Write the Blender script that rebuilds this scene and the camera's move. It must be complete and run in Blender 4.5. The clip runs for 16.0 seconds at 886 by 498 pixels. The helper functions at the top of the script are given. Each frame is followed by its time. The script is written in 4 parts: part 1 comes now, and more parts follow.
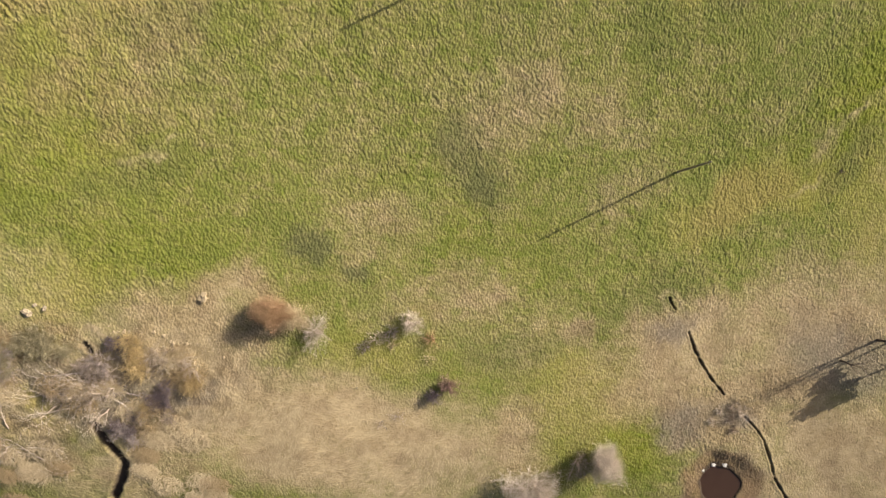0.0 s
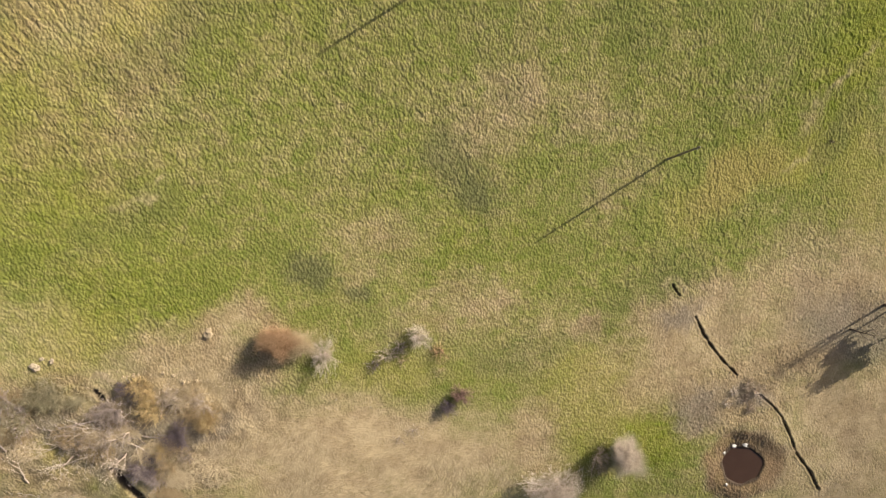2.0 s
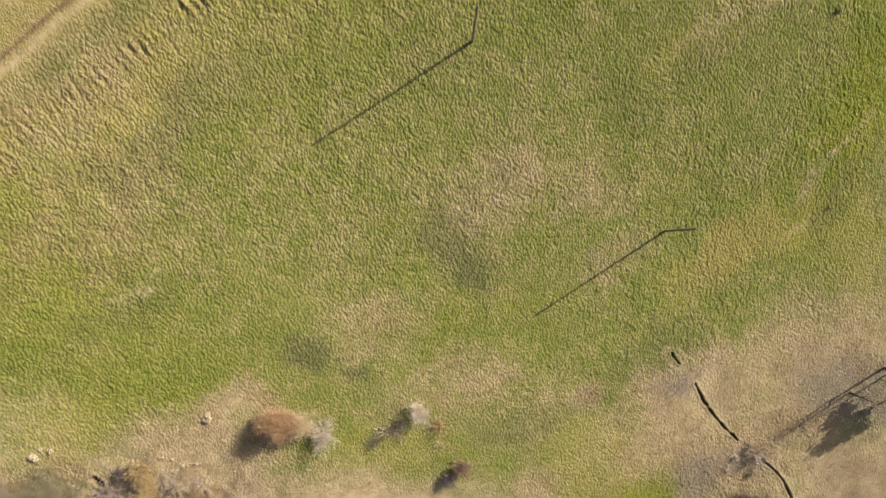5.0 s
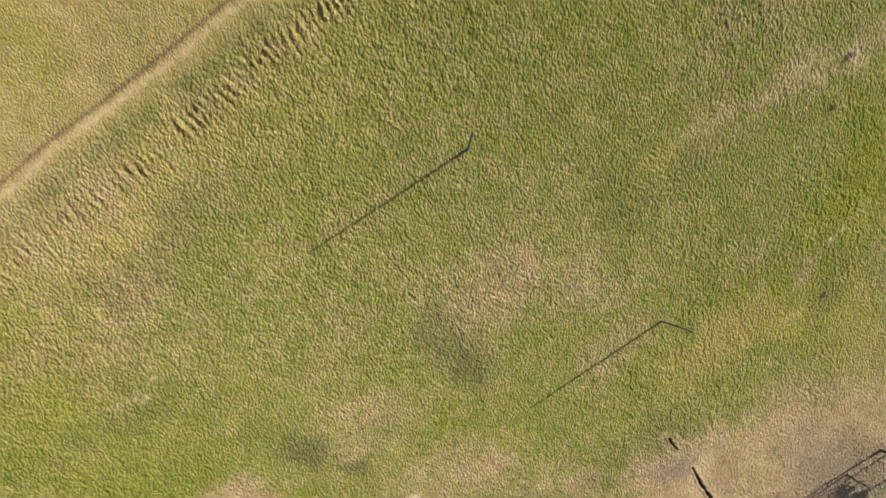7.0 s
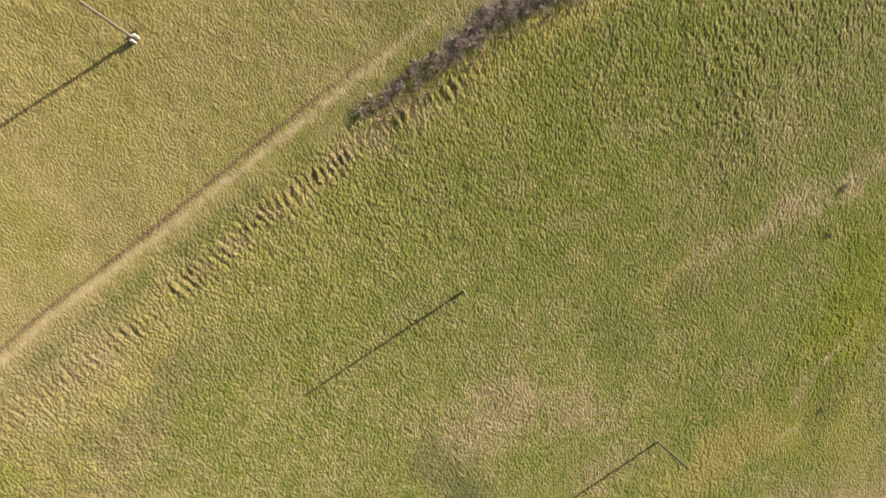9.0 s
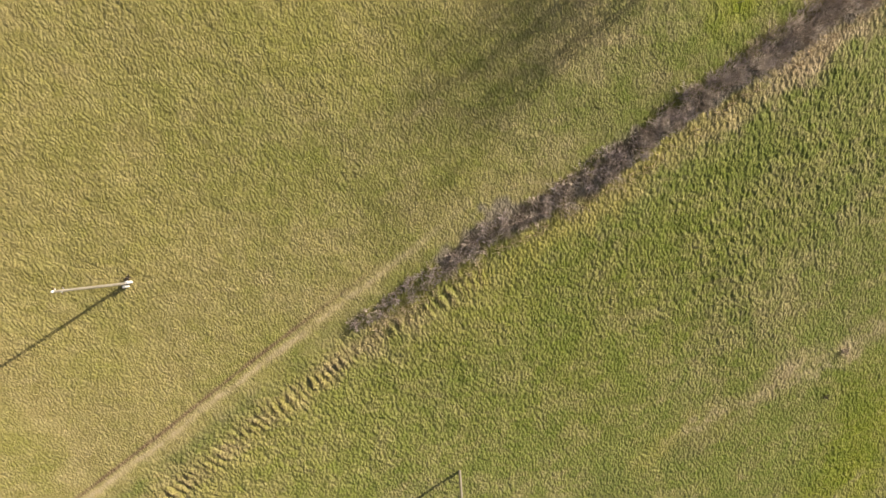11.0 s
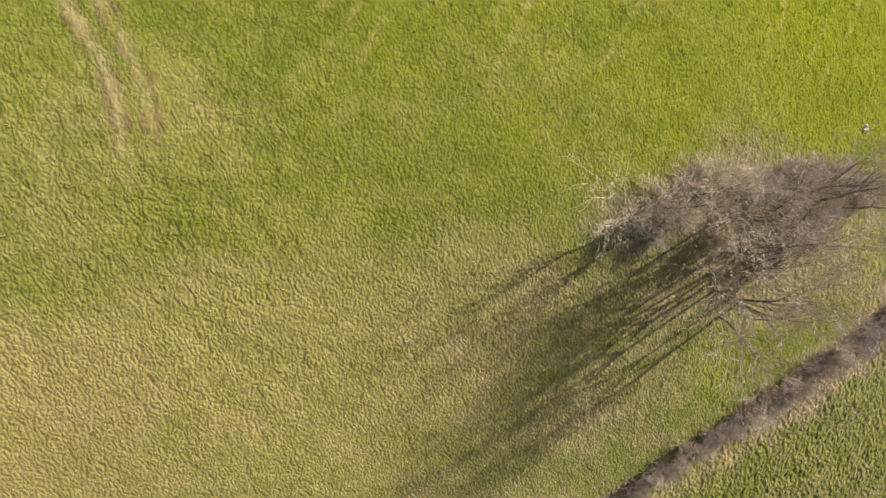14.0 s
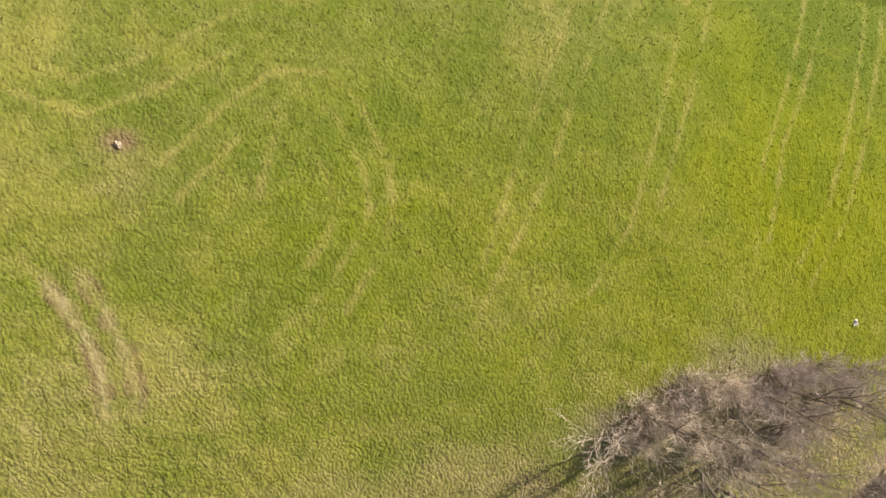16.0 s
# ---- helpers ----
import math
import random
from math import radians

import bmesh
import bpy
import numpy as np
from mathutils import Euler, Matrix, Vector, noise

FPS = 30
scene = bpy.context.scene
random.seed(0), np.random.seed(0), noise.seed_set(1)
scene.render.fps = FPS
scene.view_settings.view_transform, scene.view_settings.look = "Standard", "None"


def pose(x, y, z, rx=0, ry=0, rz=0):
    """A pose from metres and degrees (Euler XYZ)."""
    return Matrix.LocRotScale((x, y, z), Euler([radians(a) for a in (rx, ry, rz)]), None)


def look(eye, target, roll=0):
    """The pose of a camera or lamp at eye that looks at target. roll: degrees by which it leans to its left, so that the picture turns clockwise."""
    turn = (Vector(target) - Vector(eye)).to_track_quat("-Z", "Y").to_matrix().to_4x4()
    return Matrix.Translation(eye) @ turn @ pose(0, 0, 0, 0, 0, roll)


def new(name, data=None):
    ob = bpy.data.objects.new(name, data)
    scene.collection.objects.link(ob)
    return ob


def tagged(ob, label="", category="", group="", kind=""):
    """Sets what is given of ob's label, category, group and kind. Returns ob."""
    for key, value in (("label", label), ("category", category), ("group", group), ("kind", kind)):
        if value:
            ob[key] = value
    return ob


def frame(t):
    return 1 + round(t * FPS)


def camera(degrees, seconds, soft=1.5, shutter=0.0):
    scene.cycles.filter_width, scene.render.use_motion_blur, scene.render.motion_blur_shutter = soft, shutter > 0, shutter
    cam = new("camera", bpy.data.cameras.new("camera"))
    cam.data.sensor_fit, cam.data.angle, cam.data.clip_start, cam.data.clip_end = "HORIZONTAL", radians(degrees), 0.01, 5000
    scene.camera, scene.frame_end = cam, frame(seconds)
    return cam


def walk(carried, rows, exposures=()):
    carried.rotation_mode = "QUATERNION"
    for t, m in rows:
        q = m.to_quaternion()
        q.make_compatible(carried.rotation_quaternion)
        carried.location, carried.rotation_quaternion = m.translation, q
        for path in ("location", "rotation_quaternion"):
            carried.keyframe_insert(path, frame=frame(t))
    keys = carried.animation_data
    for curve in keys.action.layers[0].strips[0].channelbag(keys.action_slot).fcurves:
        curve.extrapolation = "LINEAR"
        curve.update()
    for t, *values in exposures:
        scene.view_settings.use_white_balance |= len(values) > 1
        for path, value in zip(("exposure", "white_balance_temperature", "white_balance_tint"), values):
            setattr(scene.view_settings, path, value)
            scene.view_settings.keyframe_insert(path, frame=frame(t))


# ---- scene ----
cam = camera(73.18, 16.0)
PATH = [
    (0.0, pose(-5.568, -13.573, 80.247, -0.531, -0.117, 6.737)),
    (0.5, pose(-5.450, -13.361, 80.240, -0.623, -0.090, 3.169)),
    (1.0, pose(-5.376, -13.038, 80.243, -0.688, -0.097, 1.680)),
    (1.5, pose(-5.300, -12.743, 80.274, -0.555, -0.053, 1.172)),
    (2.0, pose(-5.362, -12.139, 80.209, -0.486, -0.088, 0.842)),
    (2.5, pose(-5.402, -11.095, 80.195, -0.511, -0.117, 0.614)),
    (3.0, pose(-5.465, -9.874, 80.146, -0.476, -0.154, 0.456)),
    (3.2, pose(-5.476, -9.308, 80.131, -0.436, -0.156, 0.399)),
    (5.5, pose(-5.067, 0.364, 80.045, -0.236, -0.123, 0.001)),
    (6.0, pose(-4.983, 3.314, 80.064, -0.240, -0.134, -0.034)),
    (6.5, pose(-4.921, 6.291, 80.115, -0.094, -0.153, -0.066)),
    (7.0, pose(-4.810, 9.721, 80.103, -0.061, -0.169, -0.109)),
    (7.5, pose(-4.669, 13.504, 80.136, -0.111, -0.165, -0.112)),
    (8.0, pose(-4.463, 17.301, 80.172, 0.051, -0.121, -0.142)),
    (8.5, pose(-4.392, 21.431, 80.169, 0.129, -0.178, -0.150)),
    (8.7, pose(-4.346, 23.098, 80.201, 0.205, -0.183, -0.215)),
    (10.8, pose(-3.401, 44.452, 80.167, -0.098, 0.060, -0.282)),
    (11.0, pose(-3.409, 46.622, 80.104, -0.100, 0.023, -0.360)),
    (11.5, pose(-3.333, 51.936, 79.923, -0.013, -0.061, -0.421)),
    (12.0, pose(-3.192, 57.170, 79.802, 0.139, -0.098, -0.453)),
    (12.5, pose(-3.004, 62.490, 79.720, 0.188, -0.105, -0.505)),
    (13.0, pose(-2.891, 67.910, 79.580, 0.100, -0.120, -0.463)),
    (13.5, pose(-2.628, 73.479, 79.452, -0.130, 0.019, -0.219)),
    (14.0, pose(-2.427, 78.710, 79.329, 0.035, 0.111, -0.137)),
    (14.5, pose(-2.245, 83.778, 79.248, 0.352, 0.136, -0.146)),
    (15.0, pose(-2.076, 88.758, 79.324, 0.399, 0.051, -0.163)),
    (15.5, pose(-1.787, 92.069, 79.343, 0.399, 0.035, -0.151)),
    (16.0, pose(-1.604, 93.849, 79.281, 0.406, 0.028, -0.119)),
]
walk(cam, PATH)

# ---- light: low clear sun and blue sky ----
SUN_AZ, SUN_EL = 33.0, 24.8
world = bpy.data.worlds.new("sky")
scene.world = world
world.use_nodes = True
wt = world.node_tree
sky = wt.nodes.new("ShaderNodeTexSky")
sky.sky_type = 'NISHITA'
sky.sun_disc = False
sky.sun_elevation = radians(SUN_EL)
sky.sun_rotation = radians(90 - SUN_AZ)
sky.altitude = 600
sky.air_density, sky.dust_density, sky.ozone_density = 0.55, 5.0, 0.4
wt.links.new(sky.outputs[0], wt.nodes["Background"].inputs[0])
wt.nodes["Background"].inputs[1].default_value = 0.09
sun = new("sun", bpy.data.lights.new("sun", 'SUN'))
sun.data.energy, sun.data.angle, sun.data.color = 5.0, radians(0.53), (1.0, 0.93, 0.83)
SUN_DIR = Vector((math.cos(radians(SUN_AZ)) * math.cos(radians(SUN_EL)), math.sin(radians(SUN_AZ)) * math.cos(radians(SUN_EL)), math.sin(radians(SUN_EL))))
sun.matrix_basis = look(SUN_DIR * 300, (0, 0, 0))
scene.view_settings.exposure = 0.74

# ---- noise and the lie of the land ----
RNG = np.random.default_rng(7)
FLAT = RNG.random((256, 256)).astype(np.float32).ravel()


def vnoise(x, y, size, seed=0):
    """Smooth noise from 0 to 1, with bumps of about that size."""
    x, y = np.asarray(x, float) / size + (seed * 17.3 + 500), np.asarray(y, float) / size + (seed * 9.7 + 500)
    i, j = np.floor(x), np.floor(y)
    u, v = (x - i).astype(np.float32), (y - j).astype(np.float32)
    i, j = i.astype(np.int32) & 255, j.astype(np.int32) & 255
    u, v = u * u * (3 - 2 * u), v * v * (3 - 2 * v)
    r0, r1, j1 = i << 8, ((i + 1) & 255) << 8, (j + 1) & 255
    a, b = FLAT.take(r0 + j), FLAT.take(r0 + j1)
    a = a + (FLAT.take(r1 + j) - a) * u
    return a + (b + (FLAT.take(r1 + j1) - b) * u - a) * v


def cobble(x, y, across, along, turn, seed):
    """Rounded clumps side by side: the distance to the middle of the nearest one, in clumps, and its own random number."""
    c, s = math.cos(radians(turn)), math.sin(radians(turn))
    wx, wy = x + 0.7 * (vnoise(x, y, 1.7, seed + 1) - 0.5), y + 0.7 * (vnoise(x, y, 1.7, seed + 2) - 0.5)
    u, v = ((wx * c + wy * s) / across + 400).astype(np.float32), ((wy * c - wx * s) / along + 400).astype(np.float32)
    i, j = np.floor(u).astype(np.int32), np.floor(v).astype(np.int32)
    best, own = np.full(np.shape(x), 9.0, np.float32), np.zeros(np.shape(x), np.float32)
    for di in (-1, 0, 1):
        for dj in (-1, 0, 1):
            k = (((i + di + seed * 31) & 255) << 8) + ((j + dj + seed * 57) & 255)
            r = FLAT.take(k)
            d = (i + di + 0.1 + 0.8 * r - u) ** 2 + (j + dj + 0.1 + 0.8 * FLAT.take(k ^ 21845) - v) ** 2
            near = d < best
            best, own = np.where(near, d, best), np.where(near, r, own)
    return np.sqrt(best), own


def fbm(x, y, size, seed=0, octaves=3):
    total, amp, norm = 0, 1.0, 0
    for k in range(octaves):
        total = total + amp * vnoise(x, y, size / 2 ** k, seed + k)
        norm, amp = norm + amp, amp * 0.5
    return total / norm


def smooth(e0, e1, v):
    k = np.clip((v - e0) / (e1 - e0), 0, 1)
    return k * k * (3 - 2 * k)


def line_dist(x, y, pts):
    """Distance to a polyline, and the way along it to the nearest place."""
    best, along, run = np.full(np.shape(x), 1e9), np.zeros(np.shape(x)), 0.0
    for (ax, ay), (bx, by) in zip(pts, pts[1:]):
        dx, dy = bx - ax, by - ay
        length = math.hypot(dx, dy)
        k = np.clip(((x - ax) * dx + (y - ay) * dy) / length ** 2, 0, 1)
        d = np.hypot(x - ax - k * dx, y - ay - k * dy)
        near = d < best
        best, along = np.where(near, d, best), np.where(near, run + k * length, along)
        run += length
    return best, along


HILL = [15.153, 30.529, 10.210, -6.557, -7.032, -11.988, -2.256, 2.449, -0.524, 1.391, -1.769, -1.385, -0.802, -1.295, 0.393]
DITCHES = [([(27.5, -17.4), (28.0, -18.2), (28.9, -19.1)], 0.12, 0.5),
           ([(31.5, -22.2), (32.9, -24.7), (34.7, -27.1), (36.6, -29.1), (38.6, -30.9)], 0.135, 0.5),
           ([(42.5, -34.0), (44.8, -35.9), (46.1, -37.4), (47.7, -40.4), (49.1, -43.4), (51.4, -46.1), (53.0, -49.0)], 0.135, 0.5)]
BROOK = [([(-48.3, -31.3), (-47.9, -32.2)], 0.28, 0.45),
         ([(-48.4, -42.9), (-47.7, -44.8), (-46.4, -47.0), (-45.4, -48.6), (-46.0, -50.9), (-47.8, -54.9)], 0.46, 0.75)]
TRACK = [(-60.0, 4.0), (-47.7, 14.6), (-42.0, 19.5), (-36.5, 23.6), (-30.3, 28.3), (-21.5, 35.2), (-13.3, 41.3), (-5.2, 47.2), (2.6, 53.3)]
STEPS = [(-60.0, -2.0), (-48.3, 8.1), (-38.1, 16.3), (-27.7, 24.4), (-20.6, 30.4), (-15.5, 34.0), (-8.2, 39.1), (0.4, 43.8)]
HEDGE = [(-11.6, 39.2), (-8.0, 41.7), (-2.6, 45.2), (1.8, 48.2), (6.1, 50.5), (10.9, 53.5), (15.1, 56.1), (18.6, 58.9), (23.8, 62.5), (29.1, 65.8), (34.3, 69.4), (40.0, 73.5), (48.0, 79.0)]
POND = (41.0, -45.3, 3.25, 2.9)


def hill(x, y):
    """The smooth hillside, which falls to the east and south."""
    cx, cy = np.clip(x, -70, 74), np.clip(y, -62, 114)
    u, v = cx / 50, (cy - 30) / 70
    z, k = 0, 0
    for a in range(5):
        for b in range(5 - a):
            z = z + HILL[k] * u ** a * v ** b
            k += 1
    dx, dy = x - cx, y - cy
    return z - 90 * np.tanh(dx * 0.2 / 90) + 140 * np.tanh(dy * 0.3 / 140)


POND_Z = float(hill(np.array(POND[0]), np.array(POND[1]))) - 0.35


def pond_radius(x, y):
    ang = np.arctan2(y - POND[1], x - POND[0])
    wob = 1 + 0.05 * np.sin(3 * ang + 1) + 0.03 * np.sin(7 * ang)
    return np.hypot((x - POND[0]) / POND[2], (y - POND[1]) / POND[3]) / wob


def blob(x, y, cx, cy, rx, ry, turn=0.0, edge=0.6):
    c, s = math.cos(radians(turn)), math.sin(radians(turn))
    u, v = (c * (x - cx) + s * (y - cy)) / rx, (-s * (x - cx) + c * (y - cy)) / ry
    return 1 - smooth(1 - edge, 1 + edge, np.hypot(u, v))


MATTED = [(-14, -44.0, 22, 9.0, -8, 0.95), (48, -20.5, 22, 6, 22, 0.28), (34, -24, 9, 5, 30, 0.6), (58, -42, 12, 14, 0, 0.6), (-38, -30.5, 9, 3, -12, 0.6), (-33, -25, 6, 3, 10, 0.35), (-52, -49, 10, 6, 0, 0.5),
          (50, -40, 6, 10, -25, 0.6), (-46, 12, 8, 5, 38, 0.1), (-55, -24, 6, 5, 0, 0.3)]


def upper_field(x, y):
    """1 above the track and the hedge, 0 below."""
    return smooth(-1.0, 1.5, y - 48.5 - np.where(x < 0, 0.74, 0.64) * x)


def relief(x, y):
    """What stands out from the smooth hillside: banks, cattle steps, ditches, the water hole and tussocks."""
    z = np.zeros(np.shape(x))
    d, s = line_dist(x, y, STEPS)
    wob = vnoise(x, y, 2.5, 3)
    ridge = np.sin(s * 7.6 + 6 * wob + 4 * vnoise(x, y, 1.2, 4)) * (0.45 + 0.9 * vnoise(x, y, 2.2, 5))
    z += np.exp(-((d + 1.6 * (vnoise(x, y, 3.0, 6) - 0.5)) / 1.0) ** 2) * (0.15 * ridge) * smooth(0.1, 0.4, vnoise(x, y, 6, 8) + 0.12)
    d, s = line_dist(x, y, TRACK)
    z += -0.1 * np.exp(-(d / 0.55) ** 2) * (1 - smooth(60, 80, s))
    side = 0.28 * np.exp(-((d - 0.9) / 0.5) ** 2)
    z += side * 0.35
    for pts, wide, deep in DITCHES + BROOK:
        d, s = line_dist(x, y, pts)
        d = d + 0.24 * (vnoise(x, y, 0.55, 11) - 0.5)
        z -= deep * (1 - smooth(wide * 0.75, wide * 1.35, d))
        z += 0.08 * np.exp(-((d - wide * 2) / (wide * 1.2)) ** 2)
    flat = np.zeros(np.shape(x))
    for cx, cy, rx, ry, turn, amount in MATTED:
        flat = np.maximum(flat, blob(x, y, cx, cy, rx, ry, turn) * amount * 1.2)
    open_ground = 1 - smooth(0.75, 1.5, pond_radius(x, y))
    upper = upper_field(x, y)
    tall = (0.75 + 0.5 * smooth(0.25, 0.75, fbm(x, y, 13, 41, 2))) * (1 - 0.75 * open_ground) * (1 - 0.8 * np.clip(flat, 0, 1))
    z += 0.10 * (fbm(x, y, 1.6, 21, 2) - 0.5) * tall
    d, own = cobble(x, y, 0.42, 0.6, 33, 3)
    z += 0.11 * (1 - upper) * (0.6 + 0.4 * smooth(-34, -4, y)) * tall * (1 - smooth(0.08, 0.8, d)) * (0.45 + 1.0 * own)
    d, own = cobble(x, y, 0.36, 0.48, 26, 5)
    z += 0.072 * upper * (1 - 0.2 * smooth(78, 88, y)) * tall * (1 - smooth(0.08, 0.8, d)) * (0.45 + 1.0 * own)
    z += 0.3 * (fbm(x, y, 9, 51, 2) - 0.5) * (1 - open_ground)
    heap = blob(x, y, -47, -38, 17, 9, 15, 0.4)
    z += heap * (0.4 * (fbm(x, y, 3.6, 55, 2) - 0.42) + 0.2 * (vnoise(x, y, 1.0, 57) - 0.5))
    return z


def land(x, y):
    x, y = np.asarray(x, float), np.asarray(y, float)
    r = pond_radius(x, y)
    base = hill(x, y)
    level = POND_Z + 0.16 - 0.75 * (1 - smooth(0.72, 1.02, r))
    k = smooth(1.0, 2.1, r)
    return base * k + level * (1 - k) + relief(x, y)


def land_z(x, y):
    return float(land(np.array([x]), np.array([y]))[0])


# ---- where the grass is dry, lush, ochre, dark, bare or trodden ----
# first two entries also paint backscattered sunlight into the turf beside the hedge
DRY = [(-8, 51, 26, 8, 36, 0.28), (30, 46, 20, 8, 36, 0.12), (-54, -38, 9, 8, 0, 0.9), (0, -24, 16, 7, 0, 0.3), (-50, 48, 26, 30, 0, 0.5), (-40, 20, 16, 10, 38, 0.25), (-18, 71, 24, 9, 8, 0.25), (6, 72, 14, 8, 0, 0.2),
       (-46, -40, 18, 13, 20, 0.9), (-33, -25, 8, 4.6, 10, 0.85), (-18, -43, 17, 9.5, -12, 0.95), (-22, -36, 12, 3.0, -10, 0.7),
       (46, -20, 26, 8, 22, 0.75), (40, -30, 12, 9, 20, 0.85), (58, -44, 14, 18, 0, 0.85), (30, -24, 9, 6, 25, 0.8), (24, -32, 9, 6, 20, 0.55),
       (6, -41, 8, 6, 0, 0.65), (7, 4.5, 11, 4.5, 8, 0.38), (-1, -19, 5, 3, 0, 0.75), (-14, -13, 7, 3.5, 20, 0.42), (16, -23, 3, 1.6, 10, 0.8), (-8, -22, 5, 2.5, 20, 0.45), (20, -3, 6, 2.5, 35, 0.35),
       (-42, 2, 9, 7, 40, 0.25), (-48, 14, 10, 7, 38, 0.25), (42, 32, 13, 2.2, 24, 0.45), (47, 9, 7, 1.2, 50, 0.5), (30, 24, 5, 2, 24, 0.35),
       (-22, 93, 10, 14, 0, 0.3), (-19, 99, 2.5, 1.6, 0, 0.8), (36, 72, 10, 3, 38, 0.6), (29, 78, 7, 4, 30, 0.65), (26, 60.5, 16, 1.8, 34, 0.75), (18, 76, 5, 3, 60, 0.35), (-30, 106, 8, 10, 0, 0.35), (-6, 2, 16, 6, 10, 0.2), (5, 90, 6, 3, 0, 0.2)]
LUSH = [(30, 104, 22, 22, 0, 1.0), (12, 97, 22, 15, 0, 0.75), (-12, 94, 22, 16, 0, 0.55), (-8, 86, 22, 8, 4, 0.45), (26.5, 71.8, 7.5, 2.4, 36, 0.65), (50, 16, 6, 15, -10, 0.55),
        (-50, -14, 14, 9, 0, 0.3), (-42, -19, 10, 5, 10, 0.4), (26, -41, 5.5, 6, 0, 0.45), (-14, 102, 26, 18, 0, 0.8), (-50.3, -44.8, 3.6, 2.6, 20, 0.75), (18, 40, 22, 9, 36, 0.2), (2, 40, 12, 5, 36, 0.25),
        (-4, -14, 14, 6, 0, 0.12), (-8, -29, 8, 4, 0, 0.2), (14, -43, 4, 3, 0, 0.4), (42, 2, 8, 5, 30, 0.4)]
OCHRE = [(-55.7, -40.0, 3.5, 2.4, 20, 0.7), (-46, 50, 34, 34, 0, 0.62), (-20, 68, 24, 14, 8, 0.6), (-8, 48, 14, 12, 30, 0.35), (-46, -8, 16, 16, 30, 0.1), (36, -2, 8, 3.2, 28, 0.85), (29, -7, 4, 3, 0, 0.5), (45, 1, 5, 2.5, 40, 0.6), (-50, 2, 7, 12, 30, 0.35), (16, -33, 7, 8, 30, 0.5), (27, 23, 6, 2.5, 30, 0.45), (-38, 13, 12, 2, 38, 0.6), (-26, 24, 8, 2, 38, 0.5),
         (12, 51, 14, 1.6, 36, 0.75), (-30, 40, 16, 12, 38, 0.3), (-50, -24, 6, 4, 0, 0.5), (54, -2, 4, 9, 10, 0.5), (-14, -30, 6, 3, 0, 0.4)]
# first three entries darken the ground among the thicket plants by the brook
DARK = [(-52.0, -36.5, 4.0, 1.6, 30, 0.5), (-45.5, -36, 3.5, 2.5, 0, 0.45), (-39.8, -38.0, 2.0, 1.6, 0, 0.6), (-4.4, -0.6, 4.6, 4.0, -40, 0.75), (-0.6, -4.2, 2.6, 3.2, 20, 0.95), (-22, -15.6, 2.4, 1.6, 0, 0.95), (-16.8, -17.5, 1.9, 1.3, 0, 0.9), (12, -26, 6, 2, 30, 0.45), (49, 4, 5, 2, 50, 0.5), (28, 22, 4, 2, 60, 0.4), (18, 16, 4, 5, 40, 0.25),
        (-32, 12, 9, 3, 38, 0.3), (-42, -10, 9, 2, 35, 0.3), (25, -17, 8, 3, 25, 0.4), (4, -27, 5, 2, 30, 0.4)]
WHEELS = [[(27.0, 115), (25.9, 112.1), (21.3, 100.5), (20.9, 96.7), (21.2, 93.5)], [(29.0, 115), (27.9, 112.4), (23.0, 101.6), (22.1, 94.8)],
          [(34.5, 114), (31.3, 105.1), (28.7, 95.9), (26.1, 91.3)], [(32.6, 114), (30.2, 107.2), (27.3, 97.8), (25.0, 93.0)],
          [(11.0, 115), (9.2, 110.0), (4.8, 98.1), (2.3, 93.1), (0.2, 88.7)], [(8.2, 114), (6.3, 108.7), (3.1, 99.8), (1.0, 93.1)],
          [(16.5, 114), (14.6, 108.6), (11.0, 95.7), (8.3, 91.2)], [(18.3, 114), (16.4, 108.0), (13.0, 97.0)], [(-10.0, 104.0), (-11.5, 100.0), (-12.2, 97)], [(-24.2, 93.9), (-22.4, 91.2), (-21.5, 89.5), (-20.9, 87.0), (-21.1, 83.7)],
          [(-22.4, 94.2), (-20.6, 91.2), (-19.6, 88.6), (-19.3, 86.0), (-20.0, 82.6)], [(-23.9, 104.4), (-21.5, 103.2), (-17.7, 104.9), (-13.0, 108.1), (-9, 112)], [(-24.2, 102.4), (-20.9, 101.4), (-16.9, 103.2), (-12.0, 106.6)],
          [(-16.4, 96.9), (-12.9, 100.7), (-10.8, 102.8), (-9.2, 102.9), (-7.8, 101.7), (-6.3, 98.7), (-6.0, 96.5), (-6.7, 94.7), (-8.8, 91.5), (-11.9, 88.7)],
          [(-17.4, 98.6), (-13.9, 102.2), (-11.2, 104.4), (-8.6, 104.5), (-6.6, 102.9), (-4.9, 99.2), (-4.6, 96.4), (-5.3, 93.9), (-7.5, 90.4)], [(-9.4, 99.8), (-8.4, 98.4), (-8.2, 95.4), (-10.0, 92.4)]]
PALE_LINES = [[(-47, -28.4), (-40, -30), (-35, -31.3), (-30.5, -32.6)], [(-42.5, -8.8), (-37.2, -5.2)], [(51.6, 15), (48.5, 11.2), (44.8, 6)], [(42, -1), (45.5, 2.2)], [(52, 37), (38, 30), (24, 22.5)], [(51, 34), (40, 28.5)], [(-30, -33.4), (-20, -36), (-11, -39)]]


